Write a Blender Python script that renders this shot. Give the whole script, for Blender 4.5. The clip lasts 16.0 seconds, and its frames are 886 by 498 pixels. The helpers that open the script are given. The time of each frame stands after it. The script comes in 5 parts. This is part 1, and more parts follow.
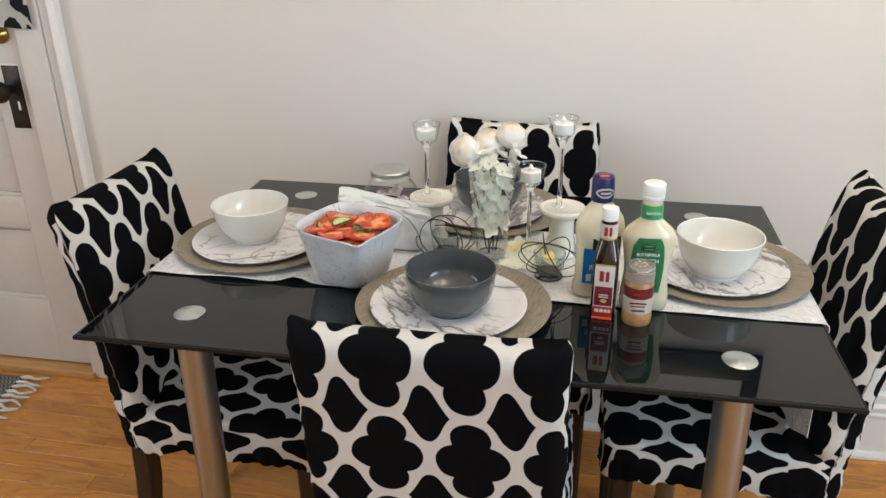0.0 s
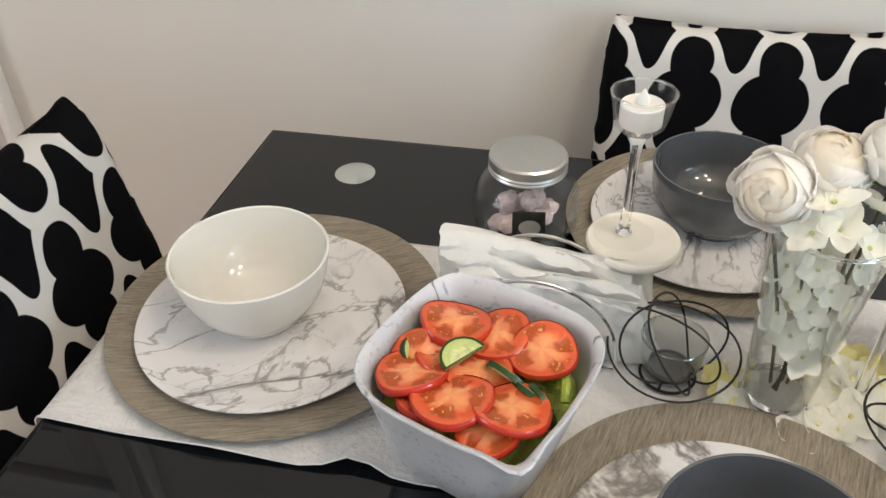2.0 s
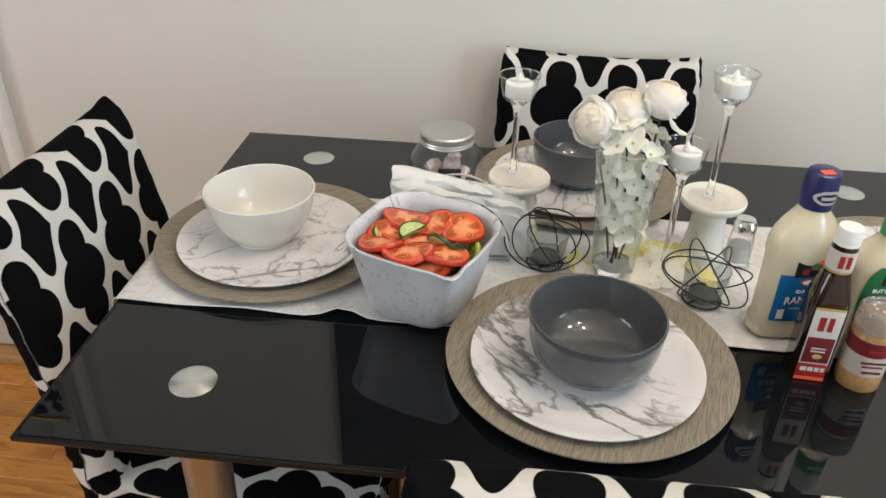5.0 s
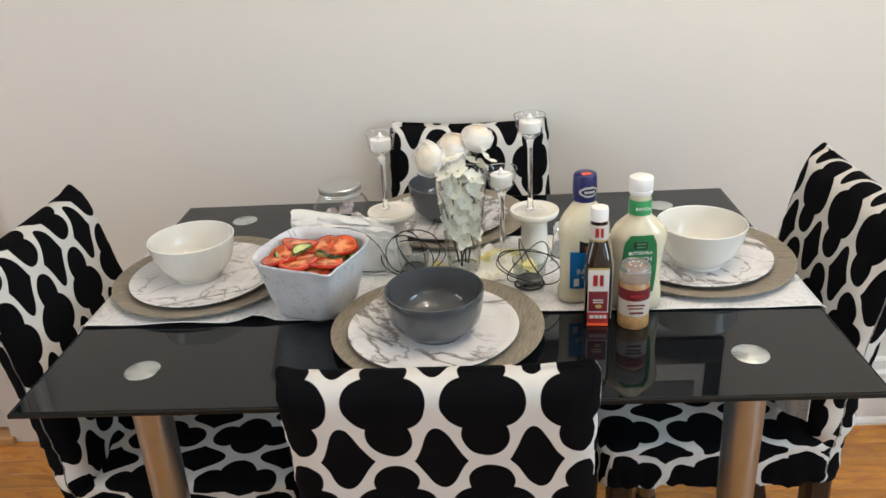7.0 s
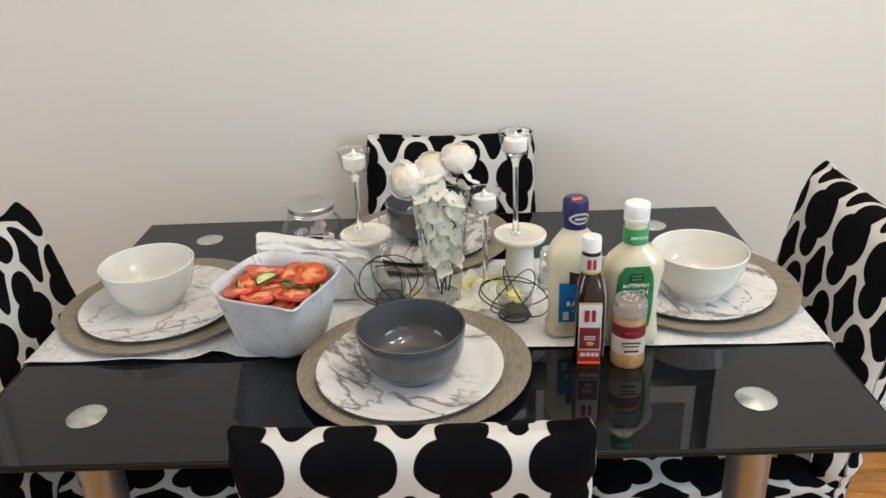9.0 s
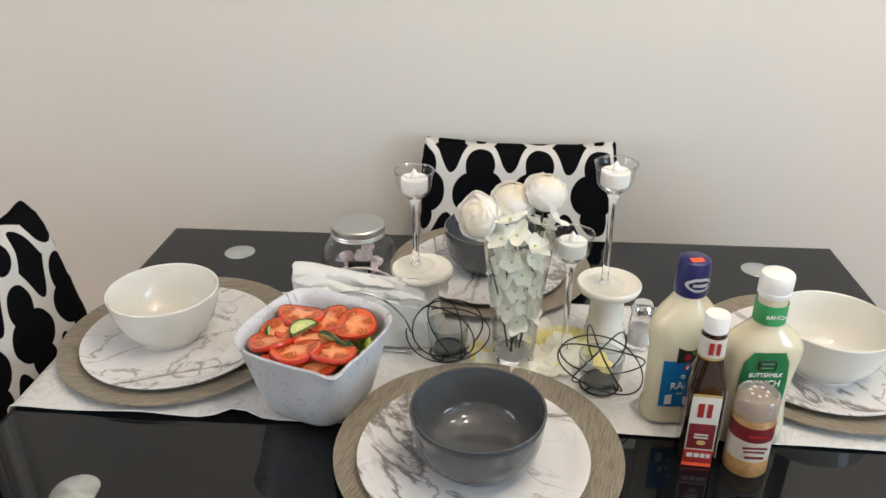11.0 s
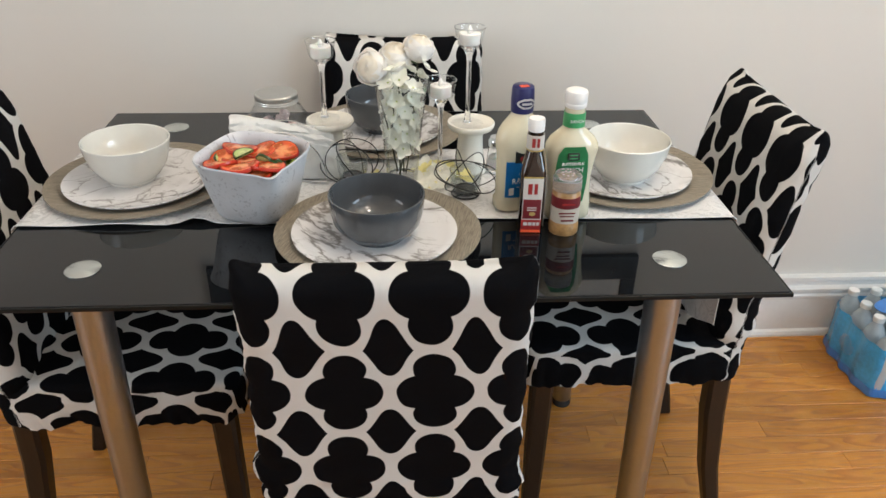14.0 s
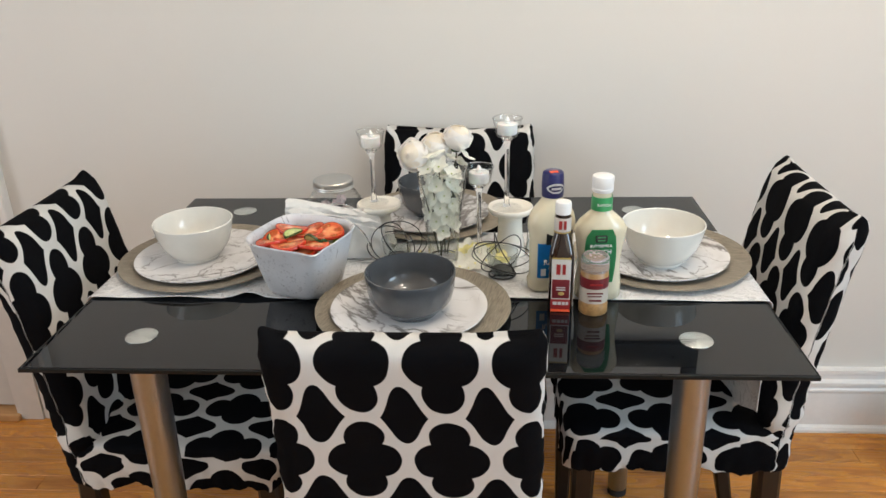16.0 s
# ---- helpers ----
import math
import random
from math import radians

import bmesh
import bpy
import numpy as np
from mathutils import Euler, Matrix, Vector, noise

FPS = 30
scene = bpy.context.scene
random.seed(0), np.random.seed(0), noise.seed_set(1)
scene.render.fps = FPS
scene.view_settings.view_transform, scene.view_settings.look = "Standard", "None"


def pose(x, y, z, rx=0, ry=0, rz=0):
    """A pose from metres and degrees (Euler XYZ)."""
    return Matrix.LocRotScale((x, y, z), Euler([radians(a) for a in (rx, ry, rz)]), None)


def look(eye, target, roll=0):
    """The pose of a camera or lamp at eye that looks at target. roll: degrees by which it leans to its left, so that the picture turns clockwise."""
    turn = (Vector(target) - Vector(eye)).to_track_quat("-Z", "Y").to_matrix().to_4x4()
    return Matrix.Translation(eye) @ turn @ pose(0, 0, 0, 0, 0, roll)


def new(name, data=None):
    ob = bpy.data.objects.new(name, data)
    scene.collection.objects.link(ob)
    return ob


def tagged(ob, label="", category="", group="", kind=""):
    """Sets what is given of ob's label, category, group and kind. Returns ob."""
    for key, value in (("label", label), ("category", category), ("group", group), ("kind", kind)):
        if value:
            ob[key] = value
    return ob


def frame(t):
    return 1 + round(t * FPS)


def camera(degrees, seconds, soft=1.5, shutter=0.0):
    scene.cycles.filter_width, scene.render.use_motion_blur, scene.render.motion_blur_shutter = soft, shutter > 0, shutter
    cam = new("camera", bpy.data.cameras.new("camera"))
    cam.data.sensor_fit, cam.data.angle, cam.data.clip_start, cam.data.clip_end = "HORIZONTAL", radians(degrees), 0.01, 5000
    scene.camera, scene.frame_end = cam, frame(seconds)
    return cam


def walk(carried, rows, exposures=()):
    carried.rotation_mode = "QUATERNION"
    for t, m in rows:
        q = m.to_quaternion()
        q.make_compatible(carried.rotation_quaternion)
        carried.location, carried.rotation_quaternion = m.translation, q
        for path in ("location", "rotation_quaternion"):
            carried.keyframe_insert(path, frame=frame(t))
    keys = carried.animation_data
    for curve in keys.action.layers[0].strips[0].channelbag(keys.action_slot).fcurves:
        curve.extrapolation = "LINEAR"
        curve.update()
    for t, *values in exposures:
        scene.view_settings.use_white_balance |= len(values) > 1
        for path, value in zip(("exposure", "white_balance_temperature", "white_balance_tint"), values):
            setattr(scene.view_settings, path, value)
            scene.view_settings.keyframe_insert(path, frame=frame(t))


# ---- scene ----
cam = camera(59.4, 16.0)

PATH = [
    (0, (0.188, -1.312, 1.395), (-0.15, 0.48, 0.574), -0.6),
    (0.5, (0.148, -1.222, 1.37), (-0.211, 0.538, 0.492), -0.3),
    (1, (0.02, -0.99, 1.354), (-0.367, 0.729, 0.407), -0.3),
    (1.5, (-0.091, -0.708, 1.313), (-0.496, 0.949, 0.268), -0.1),
    (2, (-0.141, -0.509, 1.292), (-0.494, 1.044, 0.082), -1.2),
    (2.5, (-0.186, -0.431, 1.247), (-0.424, 1.054, -0.072), 1.2),
    (3, (-0.169, -0.454, 1.258), (-0.389, 1.034, -0.06), 2.6),
    (5.5, (-0.067, -1.026, 1.357), (-0.204, 0.706, 0.367), 1.2),
    (6, (0.026, -1.147, 1.364), (-0.108, 0.609, 0.417), 0.4),
    (6.5, (0.044, -1.205, 1.379), (-0.082, 0.583, 0.493), -2.4),
    (7, (0.065, -1.218, 1.381), (-0.036, 0.599, 0.552), -3.3),
    (7.5, (0.059, -1.235, 1.385), (-0.025, 0.6, 0.593), -3.4),
    (8, (0.07, -1.24, 1.386), (-0.012, 0.597, 0.599), -3.4),
    (10.5, (0.038, -0.863, 1.366), (0.021, 0.915, 0.451), -1.0),
    (11, (0.007, -0.874, 1.378), (-0.132, 0.909, 0.483), -0.1),
    (11.5, (-0.007, -0.918, 1.387), (-0.342, 0.865, 0.545), -0.3),
    (12, (-0.001, -0.985, 1.388), (-0.412, 0.802, 0.588), -0.9),
    (12.5, (0.03, -1.097, 1.375), (-0.287, 0.705, 0.568), -1.1),
    (13, (0.045, -1.19, 1.354), (-0.111, 0.579, 0.435), -2.1),
    (13.5, (0.0, -1.236, 1.361), (0.046, 0.49, 0.352), -1.9),
    (14, (0.025, -1.271, 1.37), (0.138, 0.459, 0.374), 0.9),
    (14.5, (0.09, -1.313, 1.372), (0.169, 0.458, 0.446), 2.3),
    (15, (0.101, -1.335, 1.387), (0.099, 0.483, 0.553), 1.2),
    (15.5, (0.114, -1.344, 1.385), (0.043, 0.492, 0.594), -0.5),
    (16, (0.122, -1.333, 1.379), (-0.002, 0.501, 0.591), -1.5),
]
walk(cam, [(t, look(eye, target, roll)) for t, eye, target, roll in PATH])

# ---- world and lights ----
world = bpy.data.worlds.new("world")
scene.world = world
world.use_nodes = True
_wn = world.node_tree.nodes
_sky = _wn.new("ShaderNodeTexSky")
_sky.sky_type, _sky.sun_disc = "NISHITA", False
_sky.sun_elevation, _sky.sun_rotation = radians(40), radians(150)
world.node_tree.links.new(_sky.outputs[0], _wn["Background"].inputs[0])
_wn["Background"].inputs[1].default_value = 0.1


def lamp(name, kind, m, energy, colour, size, size_y=0.0):
    data = bpy.data.lights.new(name, kind)
    data.energy, data.color = energy, colour
    if kind == "AREA":
        data.shape, data.size, data.size_y = "RECTANGLE", size, size_y or size
    else:
        data.shadow_soft_size = size
    ob = new(name, data)
    ob.matrix_world = m
    return ob


# daylight in the window openings (west, east, and opposite the table), and the bulbs of the ceiling fitting
WEST_POWER, EAST_POWER, SOUTH_POWER, BULB_POWER = 31.0, 68.0, 3.0, 12.4
SKY_TINT, WEST_TINT, EAST_TINT, BULB_TINT = (0.72, 0.86, 1.0), (0.90, 0.95, 1.0), (0.60, 0.81, 1.0), (1.0, 0.875, 0.715)
WINDOWS = ((1.25, 1.15),)
SIDE_WINDOW = (-1.4, 1.5)
EAST_WINDOW = (-1.85, 1.5)
for wx, ww in WINDOWS:
    lamp("window_daylight", "AREA", look((wx, -2.96, 1.55), (wx, 0, 1.45)), SOUTH_POWER, SKY_TINT, ww - 0.1, 1.5)
lamp("window_daylight", "AREA", look((-2.71, SIDE_WINDOW[0], 1.55), (0, SIDE_WINDOW[0], 1.5)), WEST_POWER, WEST_TINT, SIDE_WINDOW[1] - 0.1, 1.5)
lamp("window_daylight", "AREA", look((2.86, EAST_WINDOW[0], 1.55), (0, EAST_WINDOW[0], 1.5)), EAST_POWER, EAST_TINT, EAST_WINDOW[1] - 0.1, 1.5)
LAMP_AT = Vector((0.55, -0.35, 2.42))
BULBS = [LAMP_AT + Vector((0.30 * math.cos(a), 0.30 * math.sin(a), -0.1)) for a in (0.5, 2.6, 4.7)]
for b in BULBS:
    lamp("bulb_light", "POINT", Matrix.Translation(b + Vector((0, 0, -0.075))), BULB_POWER, BULB_TINT, 0.03)


# ---- materials ----
class Tree:
    """A material's node tree with short helpers."""

    def __init__(self, name):
        self.mat = bpy.data.materials.new(name)
        self.mat.use_nodes = True
        self.t = self.mat.node_tree
        self.out = self.t.nodes["Principled BSDF"]

    def node(self, kind):
        return self.t.nodes.new(kind)

    def link(self, a, b):
        self.t.links.new(a, b)

    def put(self, socket, value):
        if isinstance(value, bpy.types.NodeSocket):
            self.link(value, socket)
        else:
            socket.default_value = value

    def math(self, op, a, b=0.0, c=0.0):
        n = self.node("ShaderNodeMath")
        n.operation = op
        for s, v in zip(n.inputs, (a, b, c)):
            self.put(s, v)
        return n.outputs[0]

    def coords(self, which="Object", scale=(1, 1, 1), shift=None):
        m = self.node("ShaderNodeMapping")
        self.link(self.node("ShaderNodeTexCoord").outputs[which], m.inputs[0])
        m.inputs["Scale"].default_value = scale
        if shift is not None:
            self.put(m.inputs["Location"], shift)
        return m.outputs[0]

    def noise(self, vec, scale, detail=4.0, rough=0.55, distort=0.0):
        n = self.node("ShaderNodeTexNoise")
        self.link(vec, n.inputs["Vector"])
        for k, v in (("Scale", scale), ("Detail", detail), ("Roughness", rough), ("Distortion", distort)):
            n.inputs[k].default_value = v
        return n.outputs[0]

    def ramp(self, fac, *stops):
        n = self.node("ShaderNodeValToRGB")
        self.link(fac, n.inputs[0])
        while len(n.color_ramp.elements) < len(stops):
            n.color_ramp.elements.new(0.5)
        for e, (p, c) in zip(n.color_ramp.elements, stops):
            e.position, e.color = p, ((*c, 1) if not isinstance(c, float) else (c, c, c, 1))
        return n.outputs[0]

    def mix(self, fac, a, b, blend="MIX"):
        n = self.node("ShaderNodeMix")
        n.data_type, n.blend_type = "RGBA", blend
        self.put(n.inputs[0], fac)
        for s, v in ((n.inputs[6], a), (n.inputs[7], b)):
            self.put(s, (*v, 1) if isinstance(v, tuple) else v)
        return n.outputs[2]

    def bump(self, height, strength, distance=0.002):
        n = self.node("ShaderNodeBump")
        n.inputs["Strength"].default_value, n.inputs["Distance"].default_value = strength, distance
        self.link(height, n.inputs["Height"])
        self.link(n.outputs[0], self.out.inputs["Normal"])

    def set(self, **values):
        for key, value in values.items():
            s = self.out.inputs[key.replace("_", " ")]
            self.put(s, (*value, 1) if s.type == "RGBA" and isinstance(value, tuple) and len(value) == 3 else value)
        return self.mat


def plain(name, colour, rough=0.5, metal=0.0, vary=0.08, scale=30.0, bump=0.0, **more):
    """A near-plain surface with slight two-scale variation in tone and gloss."""
    t = Tree(name)
    v = t.coords()
    n = t.math("ADD", t.math("MULTIPLY", t.noise(v, scale), 0.6), t.math("MULTIPLY", t.noise(v, scale * 7), 0.4))
    lo, hi = tuple(c * (1 - vary) for c in colour), tuple(min(1, c * (1 + vary)) for c in colour)
    t.set(Base_Color=t.ramp(n, (0.3, lo), (0.7, hi)), Metallic=metal)
    t.set(Roughness=t.ramp(n, (0.2, max(0.015, rough - 0.06)), (0.8, min(1.0, rough + min(0.06, rough * 0.5)))))
    if bump:
        t.bump(n, bump)
    return t.set(**more)


def glass_material(name, tint=(1, 1, 1), rough=0.0):
    return Tree(name).set(Base_Color=tint, Roughness=rough, Transmission_Weight=1.0, IOR=1.46)


def thin_glass_material(name, tint=(0.992, 0.996, 0.995), edge_gloss=0.7, falloff=4.0):
    """Thin-walled glass: see-through with mirror gloss that grows towards the edges."""
    t = Tree(name)
    clear, gloss, mix = t.node("ShaderNodeBsdfTransparent"), t.node("ShaderNodeBsdfGlossy"), t.node("ShaderNodeMixShader")
    clear.inputs[0].default_value = (*tint, 1)
    gloss.inputs["Roughness"].default_value = 0.03
    edge = t.node("ShaderNodeLayerWeight")
    edge.inputs[0].default_value = 0.5
    t.link(t.math("MULTIPLY_ADD", t.math("POWER", edge.outputs["Facing"], falloff), edge_gloss, 0.025), mix.inputs[0])
    t.link(clear.outputs[0], mix.inputs[1])
    t.link(gloss.outputs[0], mix.inputs[2])
    t.link(mix.outputs[0], t.t.nodes["Material Output"].inputs["Surface"])
    return t.mat


def soft_material(name, colour, glow=0.4, vary=0.05, scale=50.0, bump=0.2):
    """Thin silk, paper or leaf: light shines partly through it."""
    t = Tree(name)
    v = t.coords()
    n = t.noise(v, scale, 3)
    c = t.mix(n, tuple(k * (1 - vary) for k in colour), tuple(min(1, k * (1 + vary)) for k in colour))
    t.set(Base_Color=c, Roughness=0.8, Specular_IOR_Level=0.2)
    t.bump(n, bump)
    thru, mix = t.node("ShaderNodeBsdfTranslucent"), t.node("ShaderNodeMixShader")
    t.link(c, thru.inputs[0])
    mix.inputs[0].default_value = glow
    t.link(t.out.outputs[0], mix.inputs[1])
    t.link(thru.outputs[0], mix.inputs[2])
    t.link(mix.outputs[0], t.t.nodes["Material Output"].inputs["Surface"])
    return t.mat


def wall_material(name, colour):
    t = Tree(name)
    v = t.coords()
    big, fine = t.noise(v, 1.3, 3), t.noise(v, 260, 3)
    t.set(Base_Color=t.mix(t.math("MULTIPLY", big, 0.35), colour, tuple(c * 0.9 for c in colour)), Roughness=0.62)
    t.bump(t.math("ADD", fine, t.math("MULTIPLY", big, 2.0)), 0.12, 0.001)
    return t.mat


def trellis_material(name, across=0.117, up=0.159):
    """Black quatrefoils and lantern shapes on white stretch cloth, from the cover's own unwrapped metres."""
    t = Tree(name)
    sep = t.node("ShaderNodeSeparateXYZ")
    uvn = t.node("ShaderNodeUVMap")
    uvn.uv_map = "cloth"
    uvs = uvn.outputs[0]
    t.link(uvs, sep.inputs[0])
    wob = t.math("MULTIPLY", t.math("SUBTRACT", t.noise(uvs, 14, 2), 0.5), 0.008)
    u, v = t.math("ADD", sep.outputs[0], wob), t.math("ADD", sep.outputs[1], wob)

    def cell(x, size, shift):
        w = t.math("ADD", t.math("DIVIDE", x, size), 0.5 + shift)
        return t.math("ABSOLUTE", t.math("MULTIPLY", t.math("SUBTRACT", t.math("FRACT", w), 0.5), size))

    def disc(x, y, cx, cy, r):
        dx, dy = t.math("SUBTRACT", x, cx), t.math("SUBTRACT", y, cy)
        d = t.math("SQRT", t.math("ADD", t.math("MULTIPLY", dx, dx), t.math("MULTIPLY", dy, dy)))
        return t.math("SUBTRACT", d, r)

    x, y = cell(u, across, 0.0), cell(v, up, 0.0)
    quatre = t.math("MINIMUM", disc(x, y, 0.0176, 0.0, 0.0327), disc(x, y, 0.0, 0.0436, 0.0284))
    x, y = cell(u, across, 0.5), cell(v, up, 0.5)
    s = t.math("MINIMUM", t.math("DIVIDE", y, 0.0475), 1.0)
    tip = t.math("MULTIPLY", t.math("POWER", t.math("SUBTRACT", 1.0, s), 3.0), 0.0125)
    belly = t.math("MULTIPLY", t.math("SQRT", t.math("SUBTRACT", 1.0, t.math("MULTIPLY", s, s))), 0.0214)
    lantern = t.math("MAXIMUM", t.math("SUBTRACT", t.math("SUBTRACT", x, tip), belly), t.math("SUBTRACT", y, 0.0475))
    d = t.math("MINIMUM", quatre, lantern)
    ink = t.math("MULTIPLY_ADD", d, 900.0, 0.5)
    ink.node.use_clamp = True
    thread = t.noise(t.coords("UV", (1, 1, 1)), 900, 2)
    cloud = t.noise(t.coords(), 22, 3)
    dark = t.mix(cloud, (0.0028, 0.0028, 0.0034), (0.0055, 0.0055, 0.0066))
    light = t.mix(cloud, (0.56, 0.542, 0.512), (0.64, 0.62, 0.59))
    t.set(Base_Color=t.mix(ink, dark, light), Roughness=0.8, Specular_IOR_Level=0.035)
    t.bump(t.math("ADD", t.math("MULTIPLY", cloud, 1.5), t.math("MULTIPLY", thread, 0.5)), 0.35, 0.003)
    return t.mat


def marble_material(name, base=(0.71, 0.70, 0.70), vein=(0.17, 0.152, 0.14), scale=5.2, rough=0.2):
    """White marble print: a few long bold veins that fray and branch, with soft grey clouds beside them."""
    t = Tree(name)
    rnd = t.node("ShaderNodeObjectInfo").outputs["Random"]
    shift = t.node("ShaderNodeCombineXYZ")
    t.put(shift.inputs[0], t.math("MULTIPLY", rnd, 7.0))
    t.put(shift.inputs[1], t.math("MULTIPLY", rnd, 3.0))
    turn = t.node("ShaderNodeVectorRotate")
    turn.rotation_type = "Z_AXIS"
    t.link(t.coords("Object", (1, 1, 1), shift.outputs[0]), turn.inputs[0])
    turn.inputs["Angle"].default_value = 0.7
    stretch = t.node("ShaderNodeMapping")
    stretch.inputs["Scale"].default_value = (0.85, 1.5, 1)
    t.link(turn.outputs[0], stretch.inputs[0])
    v = stretch.outputs[0]

    def line(s, width, rough_, dist):
        n = t.math("ABSOLUTE", t.math("SUBTRACT", t.noise(v, s, 6, rough_, dist), 0.5))
        return t.ramp(n, (0.0, 1.0), (width * 0.35, 0.75), (width, 0.0))

    gate = t.ramp(t.noise(v, scale * 1.1, 2), (0.28, 0.0), (0.42, 1.0))
    bold = t.math("MULTIPLY", line(scale * 0.9, 0.028, 0.56, 0.9), gate)
    branch = t.math("MULTIPLY", line(scale * 1.9, 0.020, 0.55, 0.7), t.math("MULTIPLY", gate, 0.7))
    hair = t.math("MULTIPLY", line(scale * 2.6, 0.012, 0.6, 0.3), t.ramp(t.noise(v, scale * 1.4, 2), (0.5, 0.0), (0.62, 0.4)))
    veins = t.math("MAXIMUM", t.math("MAXIMUM", bold, branch), hair)
    haze = t.math("MULTIPLY", line(scale * 0.9, 0.11, 0.56, 0.9), t.ramp(t.noise(v, scale * 3.0, 4), (0.40, 0.0), (0.66, 0.45)))
    c = t.mix(t.math("MULTIPLY", haze, gate), base, (0.40, 0.385, 0.375))
    return t.set(Base_Color=t.mix(t.math("MULTIPLY", veins, 0.95), c, vein), Roughness=rough)


def speckle_material(name):
    """White melamine with fine grey speckles, soft clouds and a few dark streaks."""
    t = Tree(name)
    v = t.coords()
    cloud = t.noise(v, 22, 4)
    speck = t.math("MULTIPLY", t.ramp(t.noise(v, 190, 3), (0.57, 0.0), (0.64, 1.0)), t.ramp(cloud, (0.40, 0.0), (0.56, 1.0)))
    streak = t.ramp(t.math("ABSOLUTE", t.math("SUBTRACT", t.noise(v, 16, 3, 0.5, 0.3), 0.5)), (0.0, 1.0), (0.016, 0.0))
    streak = t.math("MULTIPLY", streak, t.ramp(t.noise(v, 34, 2), (0.53, 0.0), (0.60, 1.0)))
    c = t.mix(cloud, (0.62, 0.635, 0.66), (0.50, 0.515, 0.545))
    c = t.mix(t.math("MULTIPLY", speck, 0.5), c, (0.25, 0.25, 0.27))
    return t.set(Base_Color=t.mix(t.math("MULTIPLY", streak, 0.9), c, (0.07, 0.07, 0.08)), Roughness=0.32)


def grain_material(name, dark, light, stretch=(1, 14, 1), scale=12.0, rough=0.5, bump=0.3, by_object=False):
    """Wood grain along x (or where stretch is smallest), shifted from piece to piece."""
    t = Tree(name)
    rnd = t.node("ShaderNodeObjectInfo").outputs["Random"]
    shift = t.node("ShaderNodeCombineXYZ")
    t.put(shift.inputs[0], t.math("MULTIPLY", rnd, 13.0))
    t.put(shift.inputs[1], t.math("MULTIPLY", rnd, 5.0))
    v = t.coords("Object", stretch, shift.outputs[0])
    g = t.noise(v, scale, 6, 0.6, 0.6)
    f = t.noise(v, scale * 5, 3)
    n = t.math("ADD", t.math("MULTIPLY", g, 0.7), t.math("MULTIPLY", f, 0.3))
    c = t.ramp(n, (0.32, dark), (0.5, tuple((a + b) / 2 for a, b in zip(dark, light))), (0.68, light))
    if by_object:
        tone = t.ramp(rnd, (0.0, 0.82), (0.5, 1.0), (1.0, 1.1))
        c = t.mix(1.0, c, tone, "MULTIPLY")
    t.set(Base_Color=c, Roughness=t.ramp(n, (0.3, min(1.0, rough + 0.1)), (0.7, rough)))
    t.bump(n, bump, 0.001)
    return t.mat


def floor_material(name, dark, light):
    """Varnished oak: cathedral growth rings along x, pores, and a tone of its own for each strip."""
    t = Tree(name)
    rnd = t.node("ShaderNodeObjectInfo").outputs["Random"]
    shift = t.node("ShaderNodeCombineXYZ")
    t.put(shift.inputs[0], t.math("MULTIPLY", rnd, 31.0))
    t.put(shift.inputs[1], t.math("MULTIPLY", rnd, 17.0))
    v = t.coords("Object", (1, 9, 1), shift.outputs[0])
    field = t.noise(v, 1.5, 2, 0.5, 0.3)
    band = t.math("FRACT", t.math("MULTIPLY", field, 13.0))
    ringc = t.ramp(band, (0.0, 0.25), (0.10, 0.95), (0.55, 0.75), (0.9, 0.35), (1.0, 0.25))
    pores = t.noise(t.coords("Object", (1, 26, 1), shift.outputs[0]), 22, 3)
    n = t.math("ADD", t.math("MULTIPLY", ringc, 0.62), t.math("MULTIPLY", pores, 0.38))
    c = t.ramp(n, (0.22, dark), (0.5, tuple((a + b) / 2 for a, b in zip(dark, light))), (0.85, light))
    tone = t.ramp(rnd, (0.0, 0.84), (0.5, 1.0), (1.0, 1.1))
    t.set(Base_Color=t.mix(1.0, c, tone, "MULTIPLY"), Roughness=t.ramp(n, (0.3, 0.34), (0.7, 0.27)))
    t.bump(n, 0.06, 0.001)
    return t.mat


def satin_material(name):
    t = Tree(name)
    v = t.coords()
    swirl = t.noise(v, 26, 3, 0.5, 2.2)
    leaf = t.ramp(t.math("ABSOLUTE", t.math("SUBTRACT", swirl, 0.5)), (0.02, 0.0), (0.12, 1.0))
    t.set(Base_Color=t.mix(leaf, (0.64, 0.635, 0.63), (0.68, 0.675, 0.67)), Roughness=t.ramp(leaf, (0.0, 0.42), (1.0, 0.2)))
    t.set(Sheen_Weight=0.15, Specular_IOR_Level=0.7)
    t.bump(t.math("ADD", t.math("MULTIPLY", t.noise(v, 60, 3), 1.6), t.math("MULTIPLY", leaf, 0.12)), 0.7, 0.003)
    return t.mat


def disc_material(name):
    t = Tree(name)
    tan = t.node("ShaderNodeTangent")
    tan.direction_type, tan.axis = "RADIAL", "Z"
    t.link(tan.outputs[0], t.out.inputs["Tangent"])
    n = t.noise(t.coords(), 500, 2)
    return t.set(Base_Color=t.mix(n, (0.62, 0.66, 0.64), (0.74, 0.77, 0.75)), Metallic=1.0, Roughness=0.24, Anisotropic=0.9, Anisotropic_Rotation=0.25)


